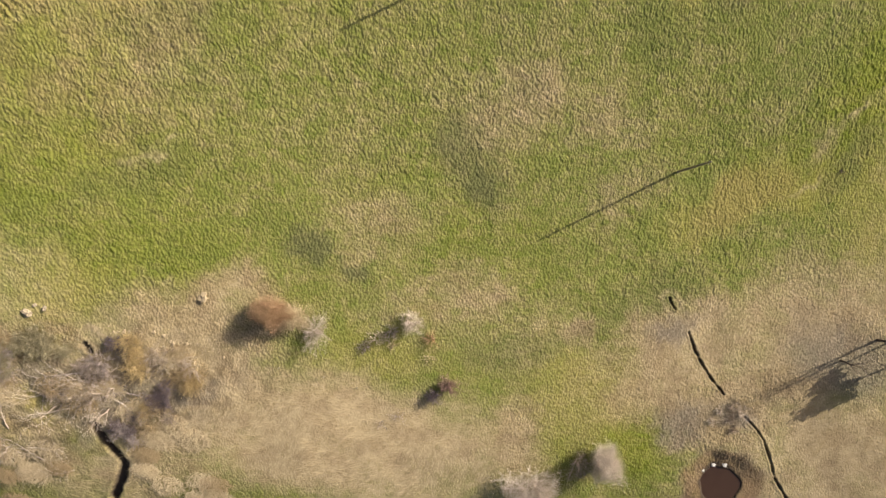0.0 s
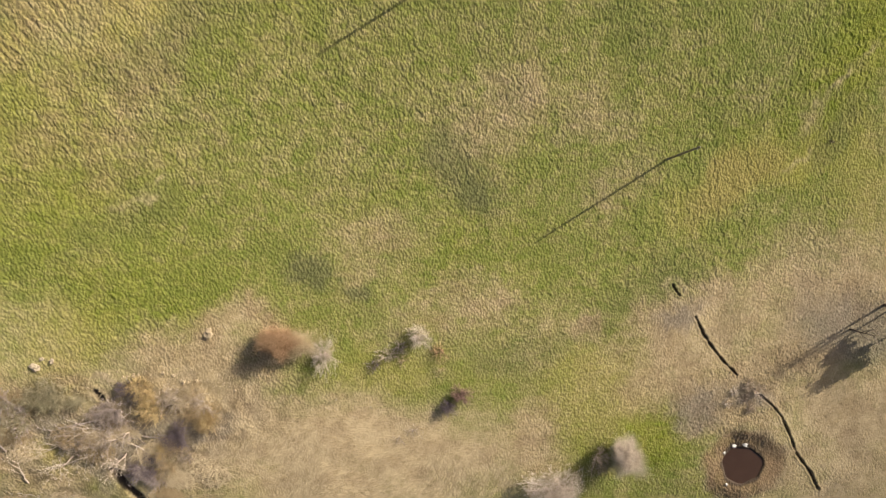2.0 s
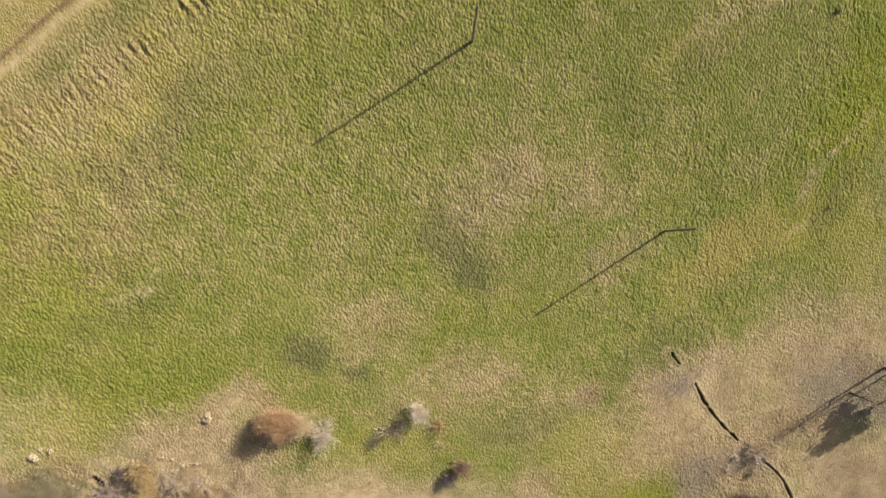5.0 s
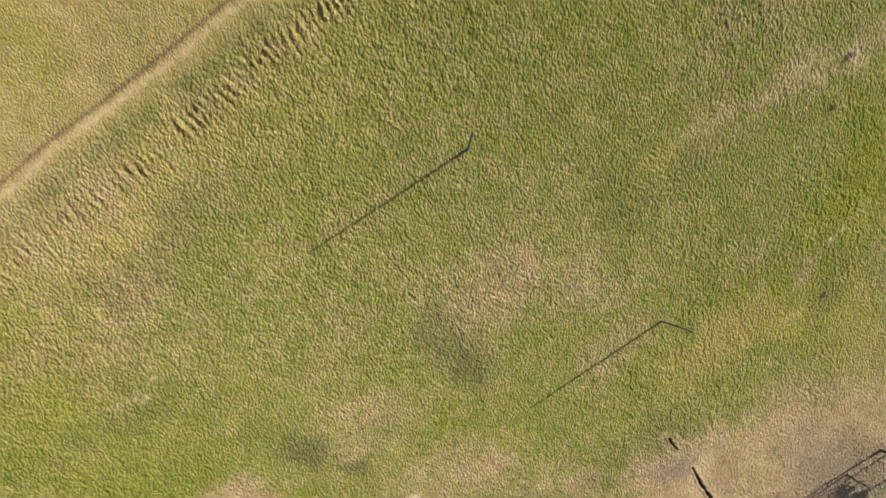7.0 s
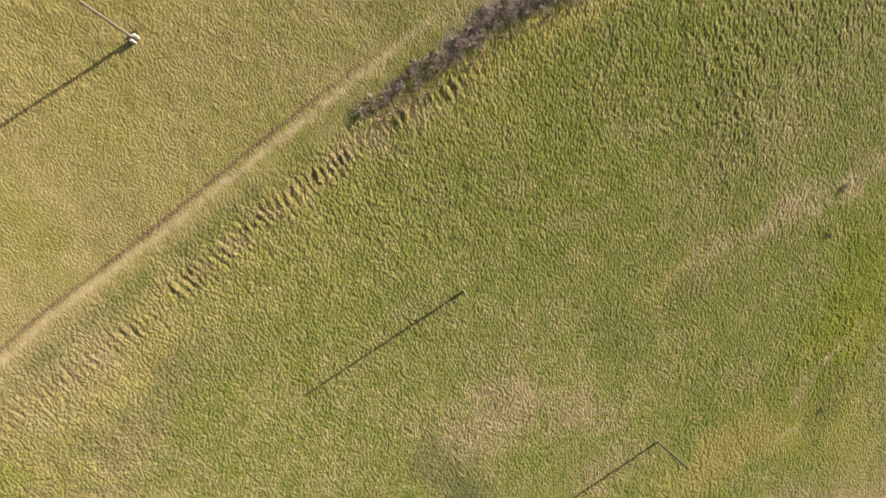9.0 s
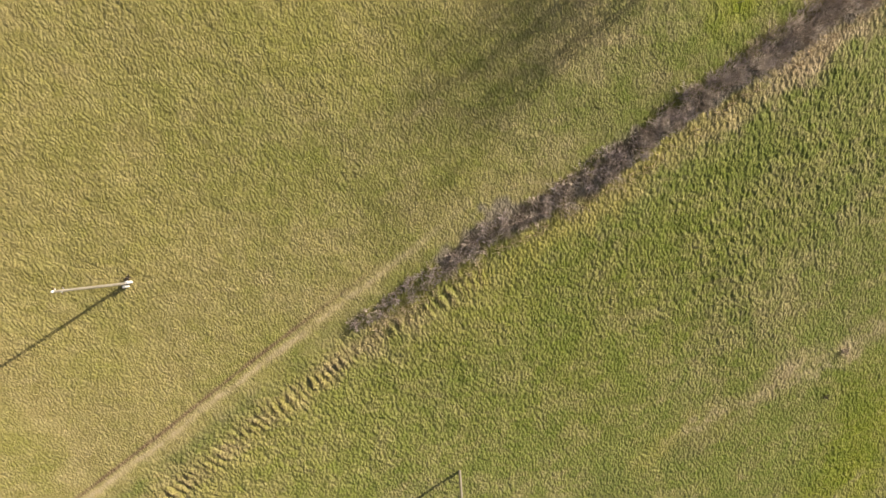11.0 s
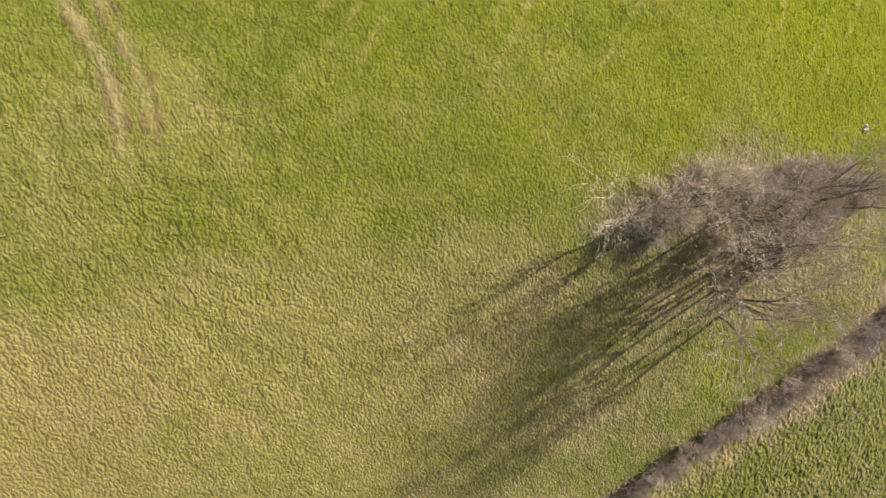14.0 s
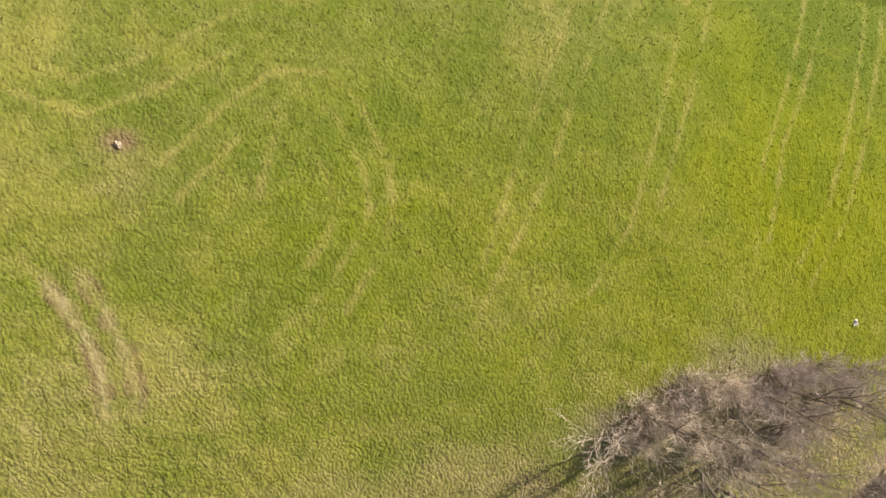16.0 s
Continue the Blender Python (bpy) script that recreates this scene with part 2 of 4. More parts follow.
def zones(x, y):
    """Two sets of four weights for each place: dry, lush, ochre, dark; soil, mud, pale, twigs."""
    x, y = np.asarray(x, float), np.asarray(y, float)
    wx, wy = x + 5 * (fbm(x, y, 7, 61) - 0.5) + 1.6 * (vnoise(x, y, 0.8, 63) - 0.5), y + 5 * (fbm(x, y, 7, 71) - 0.5) + 1.6 * (vnoise(x, y, 0.8, 73) - 0.5)
    out = []
    for table in (DRY, LUSH, OCHRE, DARK):
        v = np.zeros(x.shape)
        for cx, cy, rx, ry, turn, amount in table:
            reach = 1.6 * max(rx, ry)
            near = (np.abs(wx - cx) < reach) & (np.abs(wy - cy) < reach)
            part_v = amount * blob(wx[near], wy[near], cx, cy, rx, ry, turn)
            v[near] = np.maximum(v[near], part_v) if table is not DRY else 1 - (1 - v[near]) * (1 - part_v)
        out.append(v)
    out[0] = out[0] * (0.68 + 0.7 * smooth(0.25, 0.7, fbm(x, y, 5.0, 111)))
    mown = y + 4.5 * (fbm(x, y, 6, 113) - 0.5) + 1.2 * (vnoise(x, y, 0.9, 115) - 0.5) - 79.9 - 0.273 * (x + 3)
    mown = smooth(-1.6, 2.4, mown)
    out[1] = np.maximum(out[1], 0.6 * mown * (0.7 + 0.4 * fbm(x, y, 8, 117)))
    out[0], out[2] = out[0] * (1 - 0.3 * mown), out[2] * (1 - 0.8 * mown)
    out[2] = np.maximum(out[2], mown * 0.4 * smooth(0.5, 0.7, fbm(x, y, 3.5, 119)) * smooth(2, -12, x) * smooth(0.4, 0.6, fbm(x, y, 9, 120)))
    soil, mud, pale, twigs = (np.zeros(x.shape) for _ in range(4))
    d, s = line_dist(x, y, STEPS)
    ridge = np.sin(s * 7.6 + 6 * vnoise(x, y, 2.5, 3) + 4 * vnoise(x, y, 1.2, 4) + 0.6)
    soil = np.maximum(soil, np.exp(-(d / 1.2) ** 2) * smooth(0.1, 0.9, ridge) * 0.6 * smooth(0.1, 0.4, vnoise(x, y, 6, 8) + 0.12))
    out[0] = np.maximum(out[0], 0.7 * np.exp(-(d / 1.8) ** 2) * vnoise(x, y, 1.5, 9))
    out[2] = np.maximum(out[2], 0.75 * np.exp(-(d / 1.7) ** 2) * smooth(0.2, 0.6, vnoise(x, y, 2.2, 10)))
    d, s = line_dist(wx * 0.12 + x * 0.88, wy * 0.12 + y * 0.88, TRACK)
    fade = 1 - smooth(58, 82, s)
    pale = np.maximum(pale, np.exp(-(d / 0.36) ** 2) * fade * 0.75)
    out[2] = np.maximum(out[2], np.exp(-(d / 0.55) ** 2) * fade * 0.9)
    beside, s2 = line_dist(x, y, [(px + 1.3, py - 1.75) for px, py in TRACK])
    strip = np.exp(-((beside + 0.8 * (vnoise(x, y, 1.5, 123) - 0.5)) / 0.95) ** 2) * smooth(0.2, 0.6, fbm(x, y, 2.2, 125)) * fade
    out[0], out[2] = out[0] * (1 - 0.75 * strip), out[2] * (1 - 0.85 * strip)
    out[3] = np.maximum(out[3], 0.3 * strip)
    edge, s = line_dist(x, y, [(px - 0.42, py + 0.58) for px, py in TRACK])
    soil = np.maximum(soil, np.exp(-((edge + 0.12 * (vnoise(x, y, 0.7, 77) - 0.5)) / 0.17) ** 2) * 1.0 * (1 - smooth(52, 70, s)))
    lying = 0.6 + 0.6 * fbm(x, y, 3.0, 101)
    for cx, cy, rx, ry, turn, amount in MATTED:
        pale = np.maximum(pale, amount * blob(wx, wy, cx, cy, rx, ry, turn) * lying)
    top = y > 80
    ux, uy = x[top], y[top]
    mark = np.zeros(ux.shape)
    for pts in WHEELS:
        mark = np.maximum(mark, np.exp(-((line_dist(ux, uy, pts)[0] + 0.25 * (vnoise(ux, uy, 0.9, 81) - 0.5)) / 0.22) ** 2))
    mark = mark * (0.15 + 0.85 * smooth(0.2, 0.8, fbm(ux, uy, 1.4, 83)))
    out[2][top] = np.maximum(out[2][top], mark * 0.55)
    pale[top] = np.maximum(pale[top], mark * 0.08)
    for pts in WHEELS[9:11]:
        d, s = line_dist(x, y, pts)
        mid = smooth(0.5, 3.0, s) * (1 - smooth(8.5, 11.5, s))
        pale = np.maximum(pale, np.exp(-((d + 0.3 * (vnoise(x, y, 0.8, 86) - 0.5)) / 0.32) ** 2) * (0.75 if pts is WHEELS[9] else 0.4) * mid * (0.5 + 0.6 * vnoise(x, y, 1.2, 88)))
        soil = np.maximum(soil, np.exp(-((d - 0.42) / 0.2) ** 2) * 0.75 * smooth(0.2, 0.7, vnoise(x, y, 0.8, 85)) * mid)
    for pts in PALE_LINES:
        d, s = line_dist(wx, wy, pts)
        pale = np.maximum(pale, np.exp(-(d / 0.6) ** 2) * (0.85 if pts is PALE_LINES[0] else 0.42) * smooth(0.2, 0.7, fbm(x, y, 1.6, 87)))
    for pts, wide, deep in DITCHES + BROOK:
        d, s = line_dist(x, y, pts)
        mud = np.maximum(mud, 1 - smooth(wide, wide * 1.7, d + 0.24 * (vnoise(x, y, 0.55, 11) - 0.5)))
        pale = np.maximum(pale, 0.3 * np.exp(-((d - 0.9) / 0.5) ** 2))
    r = pond_radius(x, y) + 0.5 * (fbm(x, y, 2.5, 91) - 0.5)
    mud = np.maximum(mud, 0.95 * (1 - smooth(1.05, 1.2, r)))
    soil = np.maximum(soil, 0.95 * (1 - smooth(1.75, 2.25, r)) * (0.75 + 0.25 * vnoise(x, y, 1.0, 93)))
    twigs = np.maximum(twigs, 0.6 * (1 - smooth(1.7, 2.5, r)) * smooth(0.3, 0.6, fbm(x, y, 1.4, 127)))
    twigs = np.maximum(twigs, 0.6 * blob(x, y, -47, -39, 15, 8, 15) * smooth(0.4, 0.7, fbm(x, y, 2.4, 129)))
    d, s = line_dist(wx, wy, HEDGE[2:])
    twigs = np.maximum(twigs, 0.85 * (1 - smooth(0.5, 1.7, d)))
    for cx, cy, rx, ry in ((41.5, -33.5, 4.5, 2.2), (-46, -37, 7, 5), (-51, -36, 5, 3), (-40, -36, 5, 4), (15, 81.5, 5, 3), (22, 80, 5, 5), (-36, -37, 4, 2.5), (56, -23, 9, 5), (29, -22, 3, 2), (33, -36, 4, 3)):
        twigs = np.maximum(twigs, 0.75 * blob(wx, wy, cx, cy, rx, ry))
    soil = np.maximum(soil, 0.3 * blob(wx, wy, -47, 5, 14, 12, 38) * smooth(0.35, 0.65, fbm(x, y, 1.6, 135)))
    soil = np.maximum(soil, 0.1 * blob(wx, wy, -42, 58, 22, 18, 20) * smooth(0.35, 0.65, fbm(x, y, 2.2, 137)))
    soil = np.maximum(soil, 0.3 * blob(wx, wy, 36, -2, 7, 3.0, 28))
    soil = np.maximum(soil, 0.3 * smooth(0.5, 0.75, fbm(x, y, 2.6, 121)) * smooth(0.35, 0.7, out[0]) * (y < 0))
    soil = np.maximum(soil, 0.8 * blob(x, y, -19.2, 100.0, 0.9, 0.6))
    return out, (soil, mud, pale, twigs)


# ---- materials ----
def material(name, rough=0.85):
    m = bpy.data.materials.new(name)
    m.use_nodes = True
    t = m.node_tree
    b = t.nodes["Principled BSDF"]
    b.inputs["Roughness"].default_value = rough
    b.inputs["Specular IOR Level"].default_value = 0.2
    return m, t, b


def noise_node(t, scale, detail=3.0, rough=0.55, vector=None, distortion=0.0):
    n = t.nodes.new("ShaderNodeTexNoise")
    n.inputs["Scale"].default_value, n.inputs["Detail"].default_value = scale, detail
    n.inputs["Roughness"].default_value, n.inputs["Distortion"].default_value = rough, distortion
    if vector is not None:
        t.links.new(vector, n.inputs["Vector"])
    return n.outputs["Fac"]


def mix(t, fac, a, b):
    n = t.nodes.new("ShaderNodeMix")
    n.data_type = 'RGBA'
    for socket, v in ((n.inputs[0], fac), (n.inputs[6], a), (n.inputs[7], b)):
        if isinstance(v, bpy.types.NodeSocket):
            t.links.new(v, socket)
        elif isinstance(v, tuple):
            socket.default_value = (*v, 1)
        else:
            socket.default_value = v
    return n.outputs[2]


def arith(t, op, a, b=0.0, clamp=False):
    n = t.nodes.new("ShaderNodeMath")
    n.operation, n.use_clamp = op, clamp
    for socket, v in zip(n.inputs, (a, b)):
        if isinstance(v, bpy.types.NodeSocket):
            t.links.new(v, socket)
        else:
            socket.default_value = v
    return n.outputs[0]


def spread(t, v, lo, hi):
    n = t.nodes.new("ShaderNodeMapRange")
    n.inputs["From Min"].default_value, n.inputs["From Max"].default_value = lo, hi
    t.links.new(v, n.inputs["Value"])
    return n.outputs["Result"]


def bump(t, b, height, strength, distance):
    n = t.nodes.new("ShaderNodeBump")
    n.inputs["Strength"].default_value, n.inputs["Distance"].default_value = strength, distance
    t.links.new(height, n.inputs["Height"])
    t.links.new(n.outputs[0], b.inputs["Normal"])
    return n


def channels(t, name):
    a = t.nodes.new("ShaderNodeAttribute")
    a.attribute_name = name
    s = t.nodes.new("ShaderNodeSeparateColor")
    t.links.new(a.outputs["Color"], s.inputs[0])
    return s.outputs[0], s.outputs[1], s.outputs[2], a.outputs["Alpha"]


def meadow_material(name, blades=False):
    m, t, b = material(name, 0.9)
    b.inputs["Diffuse Roughness"].default_value = 0.2
    b.inputs["Specular IOR Level"].default_value = 0.1
    pos = t.nodes.new("ShaderNodeTexCoord").outputs["Object"]
    dry, lush, ochre, dark = channels(t, "grass")
    soil, mud, pale, twigs = channels(t, "wear")
    wide, mid = noise_node(t, 0.09, 3, 0.6, pos), noise_node(t, 0.7, 3, 0.6, pos)
    fine, grain = noise_node(t, 3.2, 2, 0.6, pos), noise_node(t, 11.0, 2, 0.7, pos)
    turned = t.nodes.new("ShaderNodeMapping")
    turned.inputs["Rotation"].default_value = (0, 0, radians(-37))
    turned.inputs["Scale"].default_value = (0.16, 1.0, 1.0)
    t.links.new(pos, turned.inputs["Vector"])
    streak = spread(t, noise_node(t, 1.1, 4, 0.65, turned.outputs[0], 0.6), 0.3, 0.7)
    patch = spread(t, noise_node(t, 0.19, 4, 0.62, pos, 0.8), 0.35, 0.65)
    if blades:
        isl = t.nodes.new("ShaderNodeNewGeometry").outputs["Random Per Island"]
        fine = arith(t, 'ADD', arith(t, 'MULTIPLY', fine, 0.4), arith(t, 'MULTIPLY', isl, 0.6))
    if not blades:
        bent = t.nodes.new("ShaderNodeTexNoise")
        bent.inputs["Scale"].default_value, bent.inputs["Detail"].default_value = 1.3, 1.0
        t.links.new(pos, bent.inputs["Vector"])
        shifted = t.nodes.new("ShaderNodeVectorMath")
        shifted.operation = 'MULTIPLY_ADD'
        shifted.inputs[1].default_value = (0.45, 0.45, 0.0)
        t.links.new(bent.outputs["Color"], shifted.inputs[0])
        t.links.new(pos, shifted.inputs[2])

        def clumps(across, along, turn):
            """Small clumps of turf: how high they stand, and a shade of their own."""
            laid = t.nodes.new("ShaderNodeMapping")
            laid.inputs["Rotation"].default_value = (0, 0, radians(turn))
            laid.inputs["Scale"].default_value = (across, along, 0.0)
            t.links.new(shifted.outputs[0], laid.inputs["Vector"])
            cells = t.nodes.new("ShaderNodeTexVoronoi")
            cells.voronoi_dimensions, cells.feature = '2D', 'SMOOTH_F1'
            cells.inputs["Scale"].default_value, cells.inputs["Smoothness"].default_value = 1.0, 0.22
            t.links.new(laid.outputs[0], cells.inputs["Vector"])
            own = t.nodes.new("ShaderNodeSeparateColor")
            t.links.new(cells.outputs["Color"], own.inputs[0])
            return arith(t, 'SUBTRACT', 1.0, cells.outputs["Distance"]), own.outputs[0]

        place = t.nodes.new("ShaderNodeSeparateXYZ")
        t.links.new(pos, place.inputs[0])
        px, py = place.outputs[0], place.outputs[1]
        above = spread(t, arith(t, 'SUBTRACT', py, arith(t, 'MULTIPLY', px, 0.70)), 46.5, 50.0)

        def blended(kind, low, high):
            n = t.nodes.new("ShaderNodeMix")
            n.data_type = kind
            for socket, v in zip((n.inputs[0], n.inputs[2], n.inputs[3]), (above, low, high)):
                t.links.new(v, socket)
            return n.outputs[0]

        rough_turf, rough_own = clumps(3.1, 2.25, -31)
        grazed_turf, grazed_own = clumps(4.4, 3.4, -24)
        rough_turf = arith(t, 'MULTIPLY', rough_turf, arith(t, 'ADD', 0.75, arith(t, 'MULTIPLY', spread(t, py, -32.0, 2.0), 0.25)))
        grazed_turf = arith(t, 'MULTIPLY', grazed_turf, arith(t, 'SUBTRACT', 0.55, arith(t, 'MULTIPLY', spread(t, py, 76.0, 90.0), 0.16)))
        fine = arith(t, 'ADD', arith(t, 'MULTIPLY', fine, 0.55), arith(t, 'MULTIPLY', blended('FLOAT', rough_own, grazed_own), 0.45))
    speck = arith(t, 'ADD', arith(t, 'MULTIPLY', fine, 0.6), arith(t, 'MULTIPLY', grain, 0.4))
    speck = spread(t, speck, 0.1, 0.9)
    green = mix(t, speck, GREEN_A, GREEN_B)
    green = mix(t, spread(t, mid, 0.35, 0.7), green, mix(t, speck, GREEN_C, GREEN_D))
    green = mix(t, arith(t, 'MULTIPLY', patch, 0.3), green, mix(t, speck, COOL_A, COOL_B))
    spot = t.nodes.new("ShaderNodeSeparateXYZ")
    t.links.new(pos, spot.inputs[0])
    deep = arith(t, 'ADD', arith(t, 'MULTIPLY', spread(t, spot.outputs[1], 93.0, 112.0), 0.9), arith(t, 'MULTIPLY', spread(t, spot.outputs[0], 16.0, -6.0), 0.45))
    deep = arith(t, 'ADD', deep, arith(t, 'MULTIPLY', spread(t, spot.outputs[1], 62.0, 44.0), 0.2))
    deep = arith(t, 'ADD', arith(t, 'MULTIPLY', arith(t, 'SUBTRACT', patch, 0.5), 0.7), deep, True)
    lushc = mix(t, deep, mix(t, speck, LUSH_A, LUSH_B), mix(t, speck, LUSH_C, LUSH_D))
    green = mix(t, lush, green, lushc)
    straw = mix(t, speck, STRAW_A, STRAW_B)
    straw = mix(t, arith(t, 'MULTIPLY', patch, 0.6), straw, mix(t, speck, BROWN_A, BROWN_B))
    straw = mix(t, spread(t, mid, 0.4, 0.75), straw, mix(t, speck, STRAW_C, STRAW_D))
    base_dry = arith(t, 'ADD', arith(t, 'MULTIPLY', dry, 0.95), arith(t, 'MULTIPLY', arith(t, 'SUBTRACT', wide, 0.39), 0.9))
    base_dry = arith(t, 'ADD', base_dry, arith(t, 'MULTIPLY', arith(t, 'SUBTRACT', streak, 0.5), 0.34))
    base_dry = arith(t, 'ADD', base_dry, arith(t, 'MULTIPLY', arith(t, 'SUBTRACT', 0.5, patch), 0.34))
    base_dry = arith(t, 'ADD', base_dry, arith(t, 'MULTIPLY', arith(t, 'SUBTRACT', speck, 0.5), 0.4), True)
    keep = arith(t, 'SUBTRACT', 1.0, arith(t, 'MULTIPLY', lush, 0.85))
    c = mix(t, arith(t, 'MULTIPLY', base_dry, keep), green, straw)
    c = mix(t, arith(t, 'MULTIPLY', ochre, 0.8), c, mix(t, speck, OCHRE_A, OCHRE_B))
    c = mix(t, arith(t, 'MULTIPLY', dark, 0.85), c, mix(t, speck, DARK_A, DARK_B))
    pale = arith(t, 'MULTIPLY', pale, arith(t, 'ADD', 0.5, spread(t, mid, 0.3, 0.75)), True)
    c = mix(t, pale, c, mix(t, speck, PALE_A, PALE_B))
    c = mix(t, twigs, c, mix(t, speck, TWIG_A, TWIG_B))
    c = mix(t, soil, c, mix(t, speck, SOIL_A, SOIL_B))
    c = mix(t, mud, c, mix(t, grain, MUD_A, MUD_B))
    t.links.new(c, b.inputs["Base Color"])
    if not blades:
        wisp = noise_node(t, 6.0, 2.0, 0.6, pos, 0.3)
        hgt = arith(t, 'ADD', blended('FLOAT', rough_turf, grazed_turf), arith(t, 'ADD', arith(t, 'MULTIPLY', wisp, 0.34), arith(t, 'MULTIPLY', grain, 0.16)))
        node = bump(t, b, hgt, 1.0, 0.148)
        uneven = arith(t, 'ADD', 0.75, arith(t, 'MULTIPLY', spread(t, noise_node(t, 0.35, 3, 0.6, pos), 0.35, 0.65), 0.25))
        t.links.new(arith(t, 'MULTIPLY', uneven, arith(t, 'SUBTRACT', 1.0, arith(t, 'MULTIPLY', pale, 0.75), True)), node.inputs["Strength"])
    return m


GREEN_A, GREEN_B, GREEN_C, GREEN_D = (0.100, 0.115, 0.014), (0.215, 0.228, 0.050), (0.152, 0.145, 0.030), (0.300, 0.280, 0.092)
COOL_A, COOL_B = (0.075, 0.100, 0.018), (0.185, 0.215, 0.062)
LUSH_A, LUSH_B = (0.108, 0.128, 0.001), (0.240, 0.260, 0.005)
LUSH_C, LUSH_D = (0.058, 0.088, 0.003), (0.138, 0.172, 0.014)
STRAW_A, STRAW_B, STRAW_C, STRAW_D = (0.230, 0.168, 0.080), (0.400, 0.303, 0.156), (0.318, 0.234, 0.120), (0.490, 0.380, 0.220)
BROWN_A, BROWN_B = (0.155, 0.110, 0.062), (0.295, 0.218, 0.135)
OCHRE_A, OCHRE_B = (0.235, 0.196, 0.034), (0.385, 0.330, 0.098)
DARK_A, DARK_B = (0.066, 0.068, 0.026), (0.150, 0.148, 0.060)
PALE_A, PALE_B = (0.345, 0.258, 0.138), (0.530, 0.412, 0.245)
TWIG_A, TWIG_B = (0.110, 0.085, 0.062), (0.330, 0.270, 0.190)
SOIL_A, SOIL_B = (0.100, 0.062, 0.032), (0.265, 0.178, 0.098)
MUD_A, MUD_B = (0.035, 0.024, 0.015), (0.090, 0.065, 0.045)

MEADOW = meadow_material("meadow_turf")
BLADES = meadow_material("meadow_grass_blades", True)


def bark_material(name, dark, light, scale=6.0):
    m, t, b = material(name, 0.85)
    pos = t.nodes.new("ShaderNodeTexCoord").outputs["Object"]
    n = noise_node(t, scale, 4, 0.65, pos)
    isl = t.nodes.new("ShaderNodeNewGeometry").outputs["Random Per Island"]
    f = arith(t, 'ADD', arith(t, 'MULTIPLY', spread(t, n, 0.3, 0.7), 0.5), arith(t, 'MULTIPLY', isl, 0.5))
    t.links.new(mix(t, f, dark, light), b.inputs["Base Color"])
    bump(t, b, n, 0.5, 0.02)
    return m


BARK = bark_material("grey_bark", (0.10, 0.078, 0.06), (0.24, 0.20, 0.16))
DARK_BARK = bark_material("dark_bark", (0.045, 0.033, 0.026), (0.12, 0.09, 0.07))
TWIG_GREY = bark_material("pale_grey_twigs", (0.42, 0.34, 0.265), (0.74, 0.63, 0.51))
TWIG_BROWN = bark_material("grey_brown_twigs", (0.21, 0.155, 0.115), (0.46, 0.37, 0.28))
TWIG_RED = bark_material("rust_brown_twigs", (0.25, 0.14, 0.07), (0.56, 0.37, 0.21))
TWIG_STRAW = bark_material("straw_stalks", (0.38, 0.285, 0.155), (0.68, 0.545, 0.345))
TWIG_HAY = bark_material("brown_hay_stalks", (0.24, 0.165, 0.085), (0.50, 0.37, 0.20))
TWIG_OLIVE = bark_material("olive_grey_twigs", (0.20, 0.165, 0.09), (0.45, 0.385, 0.235))
TWIG_GOLD = bark_material("golden_dead_stalks", (0.34, 0.235, 0.095), (0.64, 0.48, 0.24))
TWIG_BEIGE = bark_material("beige_grey_twigs", (0.36, 0.285, 0.215), (0.68, 0.56, 0.435))
TWIG_MAUVE = bark_material("mauve_grey_twigs", (0.23, 0.18, 0.158), (0.51, 0.42, 0.365))
TWIG_DUSK = bark_material("dark_mauve_twigs", (0.085, 0.064, 0.066), (0.25, 0.195, 0.19))
TWIG_PLUM = bark_material("dark_red_brown_twigs", (0.15, 0.085, 0.065), (0.38, 0.245, 0.19))
IVY = bark_material("dark_evergreen_leaves", (0.015, 0.025, 0.010), (0.05, 0.07, 0.025))
TAN_STONE = bark_material("earthy_tan_stone", (0.20, 0.15, 0.09), (0.40, 0.32, 0.215), 3.0)
CLOD = bark_material("dry_earth_clod", (0.24, 0.175, 0.095), (0.43, 0.33, 0.20), 5.0)
POLE_WOOD = bark_material("weathered_pole_wood", (0.14, 0.12, 0.085), (0.29, 0.255, 0.185), 3.0)
POST_WOOD = bark_material("old_post_wood", (0.10, 0.075, 0.05), (0.25, 0.20, 0.15))
STONE = bark_material("pale_limestone", (0.42, 0.38, 0.32), (0.75, 0.71, 0.64), 3.5)
PORCELAIN, _t, _b = material("white_porcelain", 0.25)
_b.inputs["Base Color"].default_value = (0.82, 0.82, 0.80, 1)
BROWN_GLAZE, _t, _b = material("brown_glazed_porcelain", 0.25)
_b.inputs["Base Color"].default_value = (0.06, 0.032, 0.018, 1)
STEEL, _t, _b = material("galvanised_steel", 0.5)
_b.inputs["Base Color"].default_value, _b.inputs["Metallic"].default_value = (0.5, 0.5, 0.5, 1), 0.8
WATER, _t, _b = material("muddy_water", 0.06)
_n = noise_node(_t, 0.6, 3, 0.5, _t.nodes.new("ShaderNodeTexCoord").outputs["Object"])
_t.links.new(mix(_t, _n, (0.035, 0.018, 0.010), (0.055, 0.030, 0.018)), _b.inputs["Base Color"])
_b.inputs["Specular IOR Level"].default_value = 0.5


